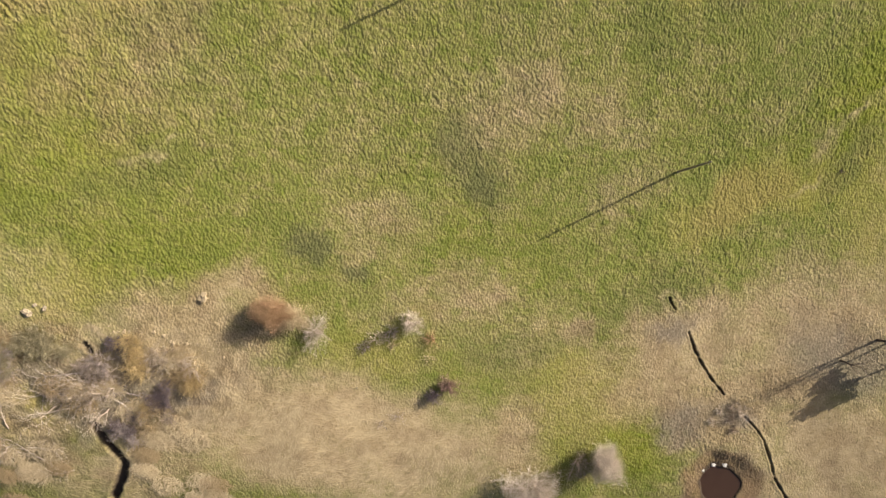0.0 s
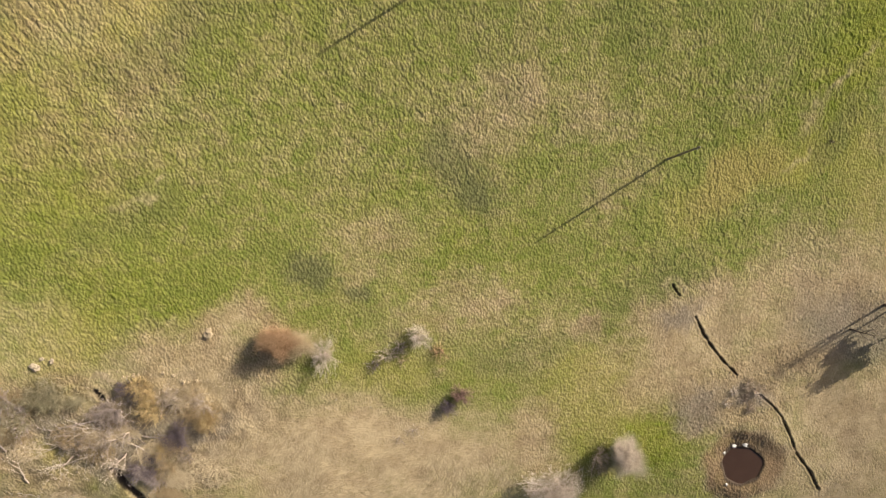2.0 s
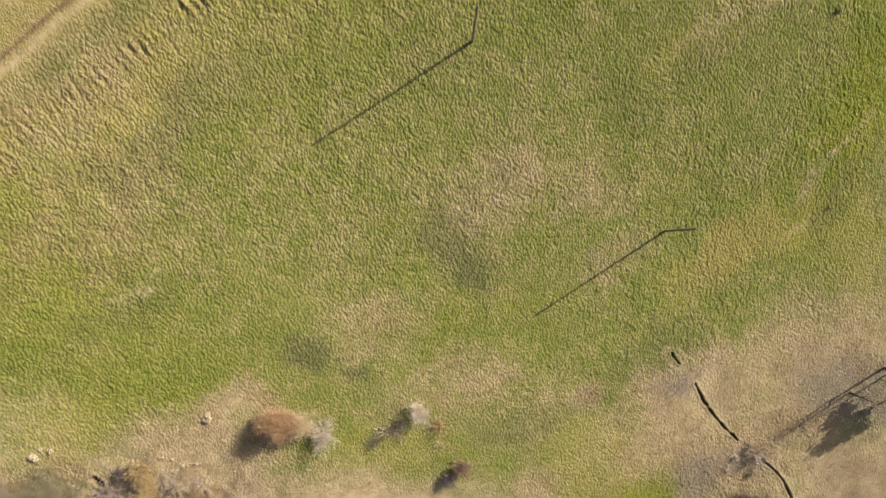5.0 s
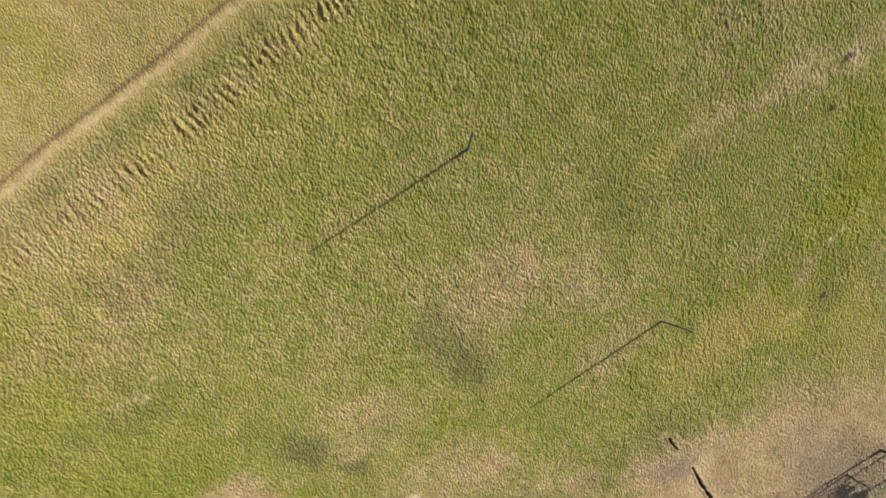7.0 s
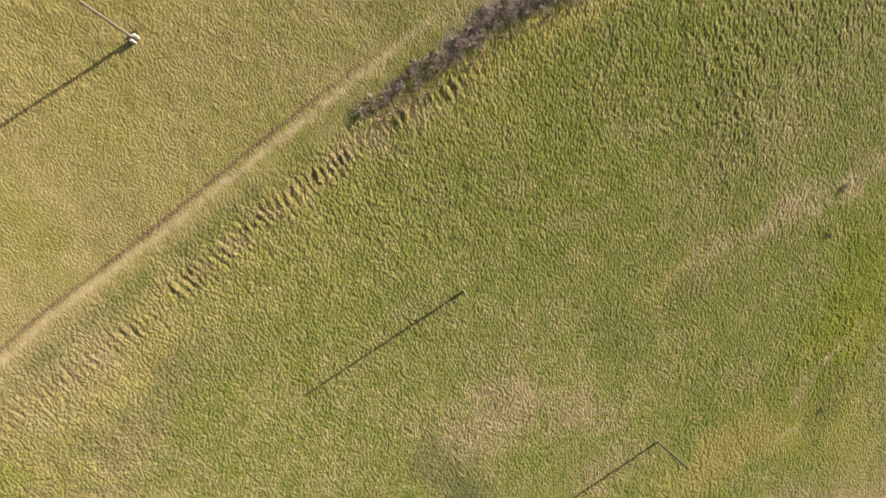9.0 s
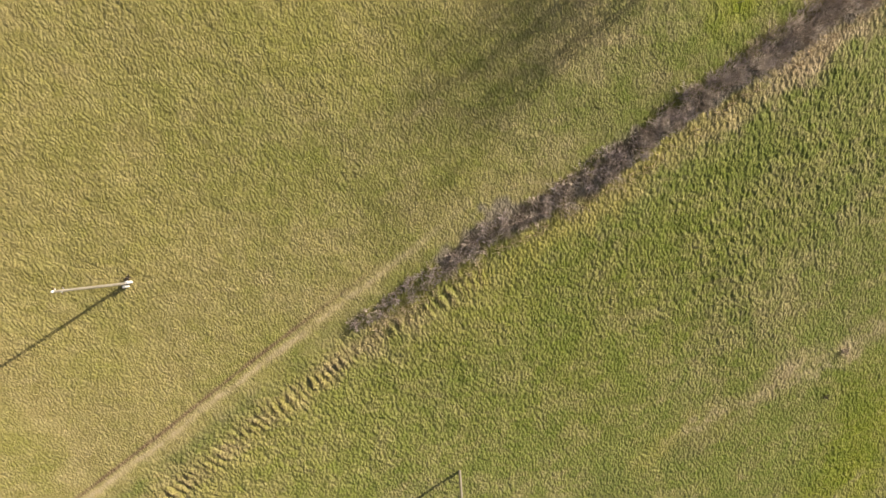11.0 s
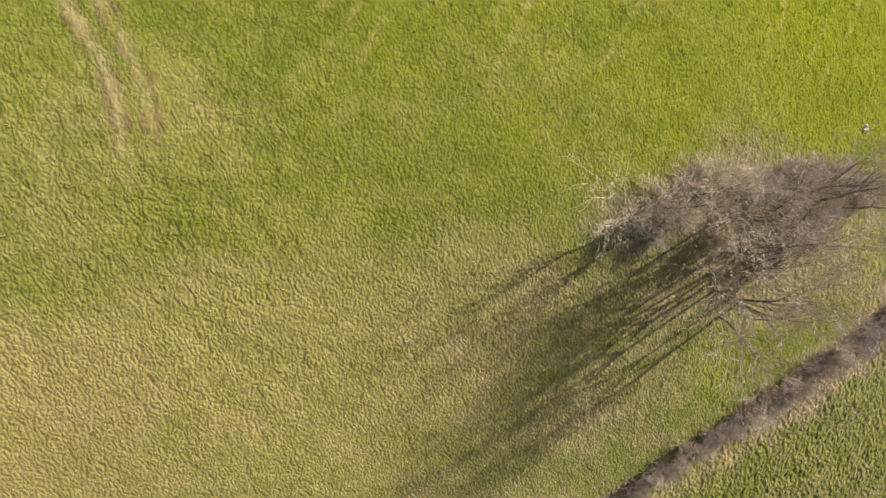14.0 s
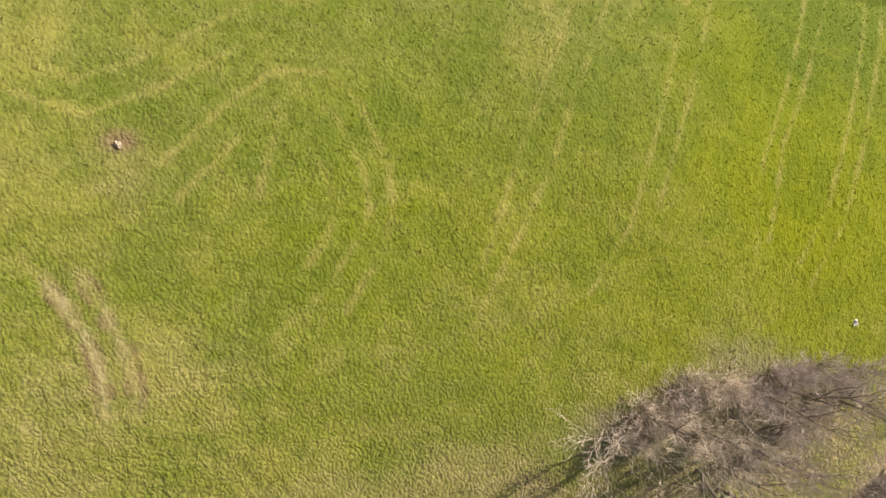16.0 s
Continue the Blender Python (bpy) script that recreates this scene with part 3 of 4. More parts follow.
# ---- mesh helpers ----
def mesh_of(name, verts, faces, mat):
    me = bpy.data.meshes.new(name)
    verts, faces = np.asarray(verts, np.float32), np.asarray(faces, np.int32)
    n, k = faces.shape
    me.vertices.add(len(verts))
    me.vertices.foreach_set("co", verts.ravel())
    me.loops.add(n * k)
    me.loops.foreach_set("vertex_index", faces.ravel())
    me.polygons.add(n)
    me.polygons.foreach_set("loop_start", np.arange(n, dtype=np.int32) * k)
    me.update(calc_edges=True)
    me.materials.append(mat)
    return me


def paint(me, x, y):
    first, second = zones(x, y)
    for name, chans in (("grass", first), ("wear", second)):
        a = me.attributes.new(name, 'FLOAT_COLOR', 'POINT')
        a.data.foreach_set("color", np.stack(chans, 1).astype(np.float32).ravel())


def part(name, bm, mat, parent, label=""):
    me = bpy.data.meshes.new(name)
    bm.to_mesh(me)
    bm.free()
    me.materials.append(mat)
    ob = new(name, me)
    ob.parent = parent
    if label:
        tagged(ob, label)
    return ob


def mesh_part(name, me, parent, label=""):
    ob = new(name, me)
    ob.parent = parent
    if label:
        tagged(ob, label)
    return ob


def thing(name, x, y, label, category, group="", sink=0.0, turn=0.0):
    ob = new(name)
    ob.empty_display_size = 0.2
    ob.matrix_basis = pose(x, y, land_z(x, y) - sink, 0, 0, turn)
    return tagged(ob, label, category, group)


def prisms(a, b, ra, rb, sides=3):
    """Tapered rods from places a to b, as arrays of vertices and quads."""
    a, b = np.asarray(a, float), np.asarray(b, float)
    d = b - a
    d = d / np.maximum(np.linalg.norm(d, axis=1, keepdims=True), 1e-6)
    ref = np.where(np.abs(d[:, 2:3]) > 0.9, np.array([[1.0, 0, 0]]), np.array([[0, 0, 1.0]]))
    u = np.cross(d, ref)
    u /= np.linalg.norm(u, axis=1, keepdims=True)
    w = np.cross(d, u)
    n = len(a)
    rings = []
    for p, r in ((a, ra), (b, rb)):
        r = np.broadcast_to(np.asarray(r, float), (n,))[:, None]
        for k in range(sides):
            ang = 2 * math.pi * k / sides
            rings.append(p + r * (math.cos(ang) * u + math.sin(ang) * w))
    v = np.stack(rings, 1).reshape(-1, 3)
    base = (np.arange(n) * 2 * sides)[:, None]
    f = [np.concatenate([base + k, base + (k + 1) % sides, base + sides + (k + 1) % sides, base + sides + k], 1) for k in range(sides)]
    return v, np.stack(f, 1).reshape(-1, 4)


def grow(rng, height, spread_deg, levels, kids, radius, lift=0.35, trunk=0.35, lean=(0, 0), wiggle=0.12, bare=0.25, shrink=0.62):
    """Branches of a leafless tree: a list of (a, b, ra, rb, level)."""
    out = []

    def branch(p, d, length, r, level):
        steps = 4 if level < 2 else 3
        q, spots = p, []
        for k in range(steps):
            d = d + rng.normal(0, wiggle, 3) + np.array([0, 0, lift * 0.12 * (level > 0)])
            d = d / np.linalg.norm(d)
            e = q + d * length / steps
            r0, r1 = r * (1 - 0.75 * k / steps), r * (1 - 0.75 * (k + 1) / steps)
            out.append((q, e, r0, r1, level))
            q = e
            spots.append((e, d, r1))
        if level + 1 >= levels:
            return
        for c in range(kids[level]):
            f = bare + (1 - bare) * (c + rng.random()) / kids[level]
            i = min(steps - 1, int(f * steps))
            e, dd, rr = spots[i]
            a = radians(spread_deg * (0.6 + 0.8 * rng.random()))
            ref = rng.normal(0, 1, 3)
            side = np.cross(dd, ref)
            side /= np.linalg.norm(side)
            nd = dd * math.cos(a) + side * math.sin(a) + np.array([0, 0, lift * 0.3])
            nd /= np.linalg.norm(nd)
            branch(e, nd, length * shrink * (0.7 + 0.6 * rng.random()), max(rr * 0.7, 0.0125), level + 1)

    start = np.array([lean[0], lean[1], 1.0])
    branch(np.array([0, 0, -0.15]), start / np.linalg.norm(start), height * trunk, radius, 0)
    return out


def plant_meshes(name, segs, wood, twig, split=2):
    """The stout part and the fine twigs as two meshes."""
    made = []
    for label, keep, mat, sides, in (("trunk", [s for s in segs if s[4] < split], wood, 6), ("crown", [s for s in segs if s[4] >= split], twig, 3)):
        a, b, ra, rb = (np.array([s[k] for s in keep]) for k in range(4))
        v, f = prisms(a, b, ra, rb, sides)
        made.append(mesh_of(name + "_" + label, v, f, mat))
    return made


def shrub_segs(rng, height, radius, stems, twigs, r=0.018):
    """Many arching stems from one foot, each with side twigs."""
    segs = []
    lobes = 0.45 + 1.0 * rng.random(9)
    full = radius
    for k in range(stems):
        az, tilt = rng.random() * 2 * math.pi, rng.random() ** 0.5
        f = az / (2 * math.pi) * 9
        radius = full * (lobes[int(f) % 9] * (1 - f % 1) + lobes[(int(f) + 1) % 9] * (f % 1))
        tip = np.array([math.cos(az) * radius * tilt, math.sin(az) * radius * tilt, height * (1 - 0.55 * tilt ** 2) * (0.7 + 0.4 * rng.random())])
        foot = np.array([math.cos(az), math.sin(az), 0]) * radius * 0.25 * tilt + rng.normal(0, 0.06 * radius, 3) * np.array([1, 1, 0]) - np.array([0, 0, 0.1])
        mid = foot * 0.5 + tip * 0.5 + np.array([0, 0, height * 0.15]) + rng.normal(0, 0.07 * radius, 3)
        segs += [(foot, mid, r, r * 0.8, 0), (mid, tip, r * 0.8, r * 0.35, 0)]
        for j in range(twigs):
            f = 0.25 + 0.75 * rng.random()
            p = foot + (mid - foot) * min(1, f * 2) if f < 0.5 else mid + (tip - mid) * (f * 2 - 1)
            d = rng.normal(0, 1, 3) + (tip - foot) / max(height, 0.5) * 0.9
            d[2] = abs(d[2]) * 0.6
            d /= np.linalg.norm(d)
            q = p + d * height * (0.12 + 0.22 * rng.random())
            segs.append((p, q, r * 0.55, r * 0.25, 1))
    return segs


def shrub(name, x, y, height, radius, stems, twigs, mat, label, group="", r=0.018, seed=0, category="shrub"):
    rng = np.random.default_rng(seed)
    ob = thing(name, x, y, label, category, group)
    grown = shrub_segs(rng, height, radius, stems, twigs, r)
    for level, nm in enumerate(("stem", "crown")):
        segs = [s for s in grown if s[4] == level]
        a, b, ra, rb = (np.array([s[k] for s in segs]) for k in range(4))
        v, f = prisms(a, b, ra, rb, 3)
        tagged(mesh_part(nm, mesh_of(nm, v, f, mat), ob), kind="stuff")
    return ob


# ---- the ground, one sheet to the horizon ----
def grid_lines(spans, far):
    """Sorted coordinates: stretches of (from, to, step), then ever wider steps out to far."""
    xs = [np.arange(a, b, s) for a, b, s in spans] + [np.array([spans[-1][1]])]
    core = np.concatenate(xs)
    out, step, x = [], 0.6, 0.0
    while x < far:
        x += step
        out.append(x)
        step *= 1.22
    out = np.array(out)
    return np.concatenate([core[0] - out[::-1], core, core[-1] + out])


GX = grid_lines([(-65, 27.0, 0.23), (27.0, 53.0, 0.15), (53.0, 67, 0.23)], 1800)
GY = grid_lines([(-58, -50, 0.25), (-50, -16.6, 0.15), (-16.6, 40.0, 0.23), (40.0, 116, 0.21)], 1800)
gx, gy = np.meshgrid(GX, GY)
gx = gx * (1 - 0.28 * smooth(5, 85, gy))
gz = land(gx.ravel(), gy.ravel())
nx, ny = len(GX), len(GY)
idx = np.arange(nx * ny).reshape(ny, nx)
quads = np.stack([idx[:-1, :-1].ravel(), idx[:-1, 1:].ravel(), idx[1:, 1:].ravel(), idx[1:, :-1].ravel()], 1)
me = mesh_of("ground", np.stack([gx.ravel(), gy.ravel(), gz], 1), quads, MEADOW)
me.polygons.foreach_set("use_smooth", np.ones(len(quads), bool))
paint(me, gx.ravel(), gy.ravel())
tagged(new("ground", me), "rough hillside pasture of green and straw-dry grass", "ground", kind="structure")

# ---- power poles ----
def power_pole(x, y, height, label, footing=False, thick=0.175):
    ob = thing("utility_pole", x, y, label, "pole", "poles of the power line", 0.15)
    bm = bmesh.new()
    bmesh.ops.create_cone(bm, cap_ends=True, segments=12, radius1=thick, radius2=thick * 0.72, depth=height + 0.15, matrix=Matrix.Translation((0, 0, (height + 0.15) / 2)))
    part("shaft", bm, POLE_WOOD, ob)
    for k, (dz, ang) in enumerate(((0.25, 125), (0.75, 305), (1.2, 125))):
        dx, dy = math.cos(radians(ang)), math.sin(radians(ang))
        bm = bmesh.new()
        bmesh.ops.create_cone(bm, cap_ends=True, segments=6, radius1=0.02, radius2=0.02, depth=0.24, matrix=Matrix.Translation((dx * 0.14, dy * 0.14, height - dz)) @ Matrix.Rotation(radians(90), 4, Vector((-dy, dx, 0))))
        hook = part("hook", bm, STEEL, ob, "bent steel insulator hook")
        bm = bmesh.new()
        for r, h, z in ((0.045, 0.05, 0.0), (0.03, 0.06, 0.05), (0.045, 0.05, 0.1)):
            bmesh.ops.create_cone(bm, cap_ends=True, segments=10, radius1=r, radius2=r * 0.8, depth=h, matrix=Matrix.Translation((dx * 0.26, dy * 0.26, height - dz + 0.03 + z)))
        part("insulator", bm, BROWN_GLAZE, hook, "brown glazed porcelain insulator")
    bm = bmesh.new()
    bmesh.ops.create_cone(bm, cap_ends=True, segments=12, radius1=0.1, radius2=0.06, depth=0.08, matrix=Matrix.Translation((0, 0, height + 0.2)))
    part("cap", bm, PORCELAIN if footing else POLE_WOOD, ob, "pale metal pole cap" if footing else "weathered wooden pole cap")
    if footing:
        for k, (dx, dy, h) in enumerate(((0.24, 0.1, 0.8), (-0.08, -0.24, 0.6))):
            bm = bmesh.new()
            bmesh.ops.create_cube(bm, size=1, matrix=Matrix.Translation((dx, dy, h / 2)) @ Matrix.Rotation(0.3, 4, 'Z') @ Matrix.Diagonal((0.27, 0.24, h + 0.3, 1)))
            bmesh.ops.bevel(bm, geom=bm.edges[:], offset=0.03, segments=1, affect='EDGES')
            part("footing", bm, STONE, ob, "pale concrete stub at the foot")
    return ob


power_pole(25.0, -0.2, 10.0, "weathered grey wooden power pole in the pasture")
power_pole(-1.7, 21.1, 10.0, "weathered grey wooden power pole in the pasture")
power_pole(-30.1, 43.8, 9.8, "sunlit wooden power pole with pale concrete footing", True, 0.13)

# ---- hedge of bare shrubs along the field bank ----
rng = np.random.default_rng(3)
run = 0.0
HEDGE_LENGTH = sum(math.hypot(b[0] - a[0], b[1] - a[1]) for a, b in zip(HEDGE, HEDGE[1:]))


def along(pts, s):
    for (ax, ay), (bx, by) in zip(pts, pts[1:]):
        d = math.hypot(bx - ax, by - ay)
        if s <= d:
            return ax + (bx - ax) * s / d, ay + (by - ay) * s / d, (bx - ax) / d, (by - ay) / d
        s -= d
    return bx, by, (bx - ax) / d, (by - ay) / d


k = 0
while run < HEDGE_LENGTH:
    x, y, tx, ty = along(HEDGE, run)
    size = 0.45 + 0.55 * min(1, max(0, (run - 1) / 34))
    for row in (-0.75, 0.05, 0.8):
        off = row * size + rng.normal(0, 0.22)
        height = (0.5 + 1.7 * size ** 2) * (0.7 + 0.5 * rng.random()) * (1 - 0.25 * abs(row))
        pale = rng.random() < 0.10 + 0.3 * (size - 0.45)
        shrub("bare_shrub", x - ty * off + tx * rng.normal(0, 0.4), y + tx * off, height, (0.5 + 0.62 * size) * (0.8 + 0.5 * rng.random()), int(18 + 8 * size), 7,
              TWIG_BEIGE if pale else (TWIG_BROWN, TWIG_MAUVE)[k % 2], "pale grey leafless bramble shrub in the field hedge" if pale else "grey-brown leafless shrub in the field hedge", "shrubs of the field hedge", 0.015 + 0.006 * size, 100 + k)
        k += 1
    if rng.random() < 0.75:
        off = -(1.5 * size + 0.5 + 0.3 * rng.random())
        shrub("dead_grass_clump", x - ty * off, y + tx * off, 0.35 + 0.3 * rng.random(), 0.7 + 0.5 * rng.random(), 26, 5, TWIG_STRAW, "straw-yellow dead grass clump at the hedge foot", "dead grass at the hedge foot", 0.014, 1000 + k, "grass")
    run += 0.85 + 0.6 * size

# ---- copse of tall bare trees at the hedge ----
COPSE = [(19.4, 75.4, 12.0, 0.13, (-0.05, 0.0)), (20.2, 73.2, 12.0, 0.12, (0.0, -0.05)), (21.8, 74.2, 11.0, 0.12, (0.06, -0.03)), (19.6, 78.4, 11.0, 0.13, (-0.05, 0.05)), (16.4, 82.6, 8.5, 0.11, (-0.05, 0.05)), (14.0, 81.8, 9.5, 0.1, (-0.1, 0.0)), (11.6, 81.0, 9.0, 0.09, (-0.1, -0.05)),
         (20.6, 76.8, 11.0, 0.14, (0.0, 0.03)), (20.8, 74.6, 11.5, 0.12, (0.02, 0.0)), (18.6, 76.6, 10.5, 0.11, (-0.04, 0.0)), (22.2, 78.9, 11.5, 0.15, (0.04, -0.02)), (17.8, 80.4, 9.5, 0.12, (-0.04, 0.02)),
         (20.6, 81.2, 10.0, 0.13, (-0.06, 0.04)), (22.6, 82.8, 11.0, 0.14, (0.04, 0.06)), (25.2, 83.2, 10.5, 0.13, (0.08, 0.05)), (27.8, 82.6, 10.5, 0.13, (0.08, 0.03)),
         (25.6, 80.6, 10.0, 0.12, (0.04, -0.02)), (30.2, 82.0, 9.5, 0.12, (0.08, 0.0))]
for k, (x, y, hgt, r, lean) in enumerate(COPSE):
    rng2 = np.random.default_rng(300 + k)
    segs = grow(rng2, hgt, 34, 5, (9, 6, 4, 3) if y < 77.5 or x < 15 else (8, 5, 4, 3), r * 1.1, 0.5, 0.68, lean, 0.11, 0.2, 0.5)
    ob = thing("bare_tree", x, y, "tall leafless grey-barked tree in a small copse", "tree", "trees of the copse")
    for nm, me in zip(("trunk", "crown"), plant_meshes("bare_tree", segs, BARK, TWIG_BEIGE if x < 19 else (TWIG_MAUVE, TWIG_BROWN, TWIG_MAUVE, TWIG_BEIGE)[k % 4])):
        mesh_part(nm, me, ob)
for k, (x, y, hgt, rad) in enumerate(((11.4, 80.8, 2.6, 1.7), (13.2, 82.2, 3.0, 1.9), (13.4, 80.0, 2.4, 1.7), (15.8, 83.4, 3.2, 2.0), (15.4, 81.2, 3.0, 1.9), (17.6, 84.0, 3.0, 1.8), 
                                      (19.6, 84.2, 3.4, 1.8), (18.6, 79.4, 3.2, 1.8), (23.6, 84.6, 3.0, 1.8), (26.6, 84.4, 2.8, 1.8), (22.6, 77.2, 2.4, 1.4), (24.4, 81.8, 3.2, 1.8), (29.6, 83.8, 2.8, 1.8), (25.4, 84.6, 3.0, 1.9), (27.6, 81.2, 3.0, 1.9), (31.4, 82.6, 2.8, 1.9), (28.6, 85.0, 2.6, 1.7), (21.2, 83.4, 3.2, 1.9), (32.8, 84.2, 2.6, 1.8), (26.2, 79.6, 2.6, 1.6))):
    shrub("thorn_shrub", x, y, hgt, rad, 46, 9, TWIG_BEIGE if x < 21 and k % 5 != 3 else TWIG_MAUVE, "dense pale grey leafless thorn bush beside the copse", "bushes of the copse", 0.02, 400 + k)

# ---- single bushes on the pasture ----
shrub("rust_bush", -25.9, -24.9, 3.6, 2.2, 230, 20, TWIG_RED, "round rust-brown bare bush on the pasture edge", "", 0.018, 501)
shrub("straw_bush", -23.2, -25.2, 2.6, 2.3, 190, 14, TWIG_STRAW, "straw-yellow bare bush beside the rust bush", "", 0.016, 514)
shrub("grey_bush", -20.7, -26.9, 1.7, 2.7, 190, 13, TWIG_GREY, "low pale grey bare bush beside the rust bush", "", 0.012, 502)
shrub("slender_bush", -8.2, -24.5, 2.6, 1.7, 90, 14, TWIG_GREY, "slender pale grey bare bush on green turf", "", 0.014, 503)
shrub("brown_bush", -5.4, -26.9, 1.1, 1.3, 60, 10, TWIG_RED, "small brown bare bush on green turf", "", 0.016, 504)
shrub("tan_bush", -5.5, -29.4, 0.5, 1.1, 50, 8, TWIG_STRAW, "flat tan clump of dead stalks on turf", "", 0.014, 515)
shrub("purple_bush", -2.2, -33.2, 1.6, 1.6, 110, 14, TWIG_PLUM, "small dark red-brown bare bush", "dark red-brown bushes", 0.016, 505)
shrub("purple_bush", -4.1, -35.0, 1.3, 1.5, 110, 14, TWIG_DUSK, "low dark mauve bare bush beside the red-brown one", "dark red-brown bushes", 0.016, 516)
for k, (x, y, hgt, rad) in enumerate(((-11.0, -26.1, 0.9, 1.6), (-12.7, -27.3, 0.8, 1.8), (-14.2, -28.6, 0.7, 1.5), (-10.6, -28.0, 0.4, 1.4))):
    shrub("bramble", x, y, hgt, rad, 60, 9, (TWIG_MAUVE, TWIG_BEIGE, TWIG_DUSK, TWIG_STRAW)[k], "low tangled bramble with cut branches on turf", "brambles on the turf", 0.018, 520 + k, "bramble")
for k, (x, y, rad) in enumerate(((-9.0, -38.2, 1.6), (-11.2, -39.8, 1.4))):
    shrub("bramble", x, y, 0.4, rad, 40, 8, TWIG_MAUVE, "flat grey bramble trailing in dry grass", "brambles in the dry grass", 0.013, 525 + k, "bramble")
shrub("willow_bush", 22.0, -42.9, 4.6, 3.3, 280, 18, TWIG_GREY, "round silver-grey bare bush by the wet hollow", "bushes by the hollow", 0.016, 507)
shrub("willow_bush", 18.4, -43.8, 2.6, 2.2, 90, 12, TWIG_BROWN, "grey-brown bare bush by the wet hollow", "bushes by the hollow", 0.016, 508)
shrub("willow_bush", 11.8, -49.2, 3.8, 4.4, 300, 18, TWIG_GREY, "wide silver-grey bare bush by the wet hollow", "bushes by the hollow", 0.018, 509)
shrub("willow_bush", 15.4, -51.5, 2.0, 1.4, 60, 12, TWIG_GREY, "low silver-grey bare bush by the wet hollow", "bushes by the hollow", 0.014, 510)
shrub("dead_weeds", 45.0, 27.4, 0.6, 0.5, 30, 7, DARK_BARK, "dark clump of dead weeds in the grass", "clumps of dead weeds", 0.014, 511, "weeds")
shrub("dead_weeds", 45.9, 33.5, 0.8, 0.8, 40, 7, TWIG_BROWN, "brown clump of dead weeds in the grass", "clumps of dead weeds", 0.014, 512, "weeds")
shrub("dead_weeds", 49.0, 3.0, 0.5, 0.6, 30, 7, DARK_BARK, "dark clump of dead weeds in the grass", "clumps of dead weeds", 0.012, 513, "weeds")

# ---- trees and brambles by the small ditch ----
for k, (name, x, y, hgt, r, lean) in enumerate((("ash_tree", 55.2, -23.9, 7.2, 0.17, (0.02, 0.02)), ("ash_tree", 60.0, -20.2, 10.5, 0.24, (0.0, 0.05)), ("ash_tree", 62.3, -20.0, 9.6, 0.18, (0.05, 0.05)))):
    segs = grow(np.random.default_rng(600 + k), hgt, 30, 4, (7, 5, 4), r, 0.5, 0.66, lean, 0.07, 0.3, 0.42)
    ob = thing(name, x, y, "slender leafless tree above the ditch", "tree", "trees above the ditch")
    for nm, me in zip(("trunk", "crown"), plant_meshes("ash_tree", segs, DARK_BARK, TWIG_BROWN)):
        mesh_part(nm, me, ob)


def leafy_tree(x, y, hgt, rad, seed):
    rng = np.random.default_rng(seed)
    ob = thing("evergreen_tree", x, y, "dark evergreen tree with dense small leaves", "tree", "evergreens above the ditch")
    segs = [s for s in grow(rng, hgt, 40, 3, (10, 5), 0.2, 0.3, 0.8, (0, 0), 0.06, 0.35, 0.4)]
    a, b, ra, rb = (np.array([s[k] for s in segs]) for k in range(4))
    v, f = prisms(a, b, ra, rb, 5)
    mesh_part("trunk", mesh_of("evergreen_trunk", v, f, DARK_BARK), ob)
    n = 1000
    d = rng.normal(0, 1, (n, 3))
    d /= np.linalg.norm(d, axis=1, keepdims=True)
    hubs = rng.normal(0, 0.42, (9, 3)) * np.array([rad, rad, rad * 0.8])
    sizes = rad * (0.3 + 0.3 * rng.random(9))
    pick = rng.integers(0, 9, n)
    c = hubs[pick] + d * (rng.random((n, 1)) ** 0.5) * sizes[pick][:, None] + np.array([0, 0, hgt * 0.68])
    u, w = rng.normal(0, 0.17, (n, 3)), rng.normal(0, 0.17, (n, 3))
    v = np.stack([c - u, c + w, c + u, c - w], 1).reshape(-1, 3)
    mesh_part("crown", mesh_of("evergreen_crown", v, np.arange(n * 4).reshape(n, 4), IVY), ob)


leafy_tree(63.4, -23.4, 6.6, 2.2, 620)
for k, (x, y, hgt, rad) in enumerate(((40.4, -32.4, 0.9, 1.2), (41.8, -33.6, 1.0, 1.3), (40.0, -34.4, 0.7, 1.3), (38.4, -33.4, 0.6, 1.2), (40.9, -36.2, 0.6, 1.1), (37.4, -35.2, 0.5, 1.0))):
    shrub("bramble", x, y, hgt, rad, 60, 9, TWIG_GREY if k % 2 else TWIG_BROWN, "low grey leafless bramble patch by the ditch", "brambles by the ditch", 0.013, 640 + k, "bramble")

# ---- thicket by the brook ----
for k, (x, y, hgt, r, lean) in enumerate(((-46.6, -38.0, 5.0, 0.12, (-0.6, 0.1)), (-45.6, -37.2, 4.5, 0.11, (0.4, 0.35)), (-46.4, -40.2, 4.5, 0.10, (0.3, -0.4)), (-61.5, -41.5, 7.0, 0.14, (0.1, 0.0)), (-52.5, -40.2, 4.0, 0.1, (-0.7, -0.5)), (-59.5, -47.0, 5.0, 0.1, (0.5, 0.3)))):
    segs = grow(np.random.default_rng(700 + k), hgt, 42, 5, (7, 4, 3, 3), r, 0.12, 0.6, lean, 0.16, 0.15, 0.55)
    ob = thing("alder_tree", x, y, "low spreading leafless tree by the brook", "tree", "trees by the brook")
    for nm, me in zip(("trunk", "crown"), plant_meshes("alder_tree", segs, TWIG_BROWN, (TWIG_BEIGE, TWIG_MAUVE)[k % 2])):
        mesh_part(nm, me, ob)


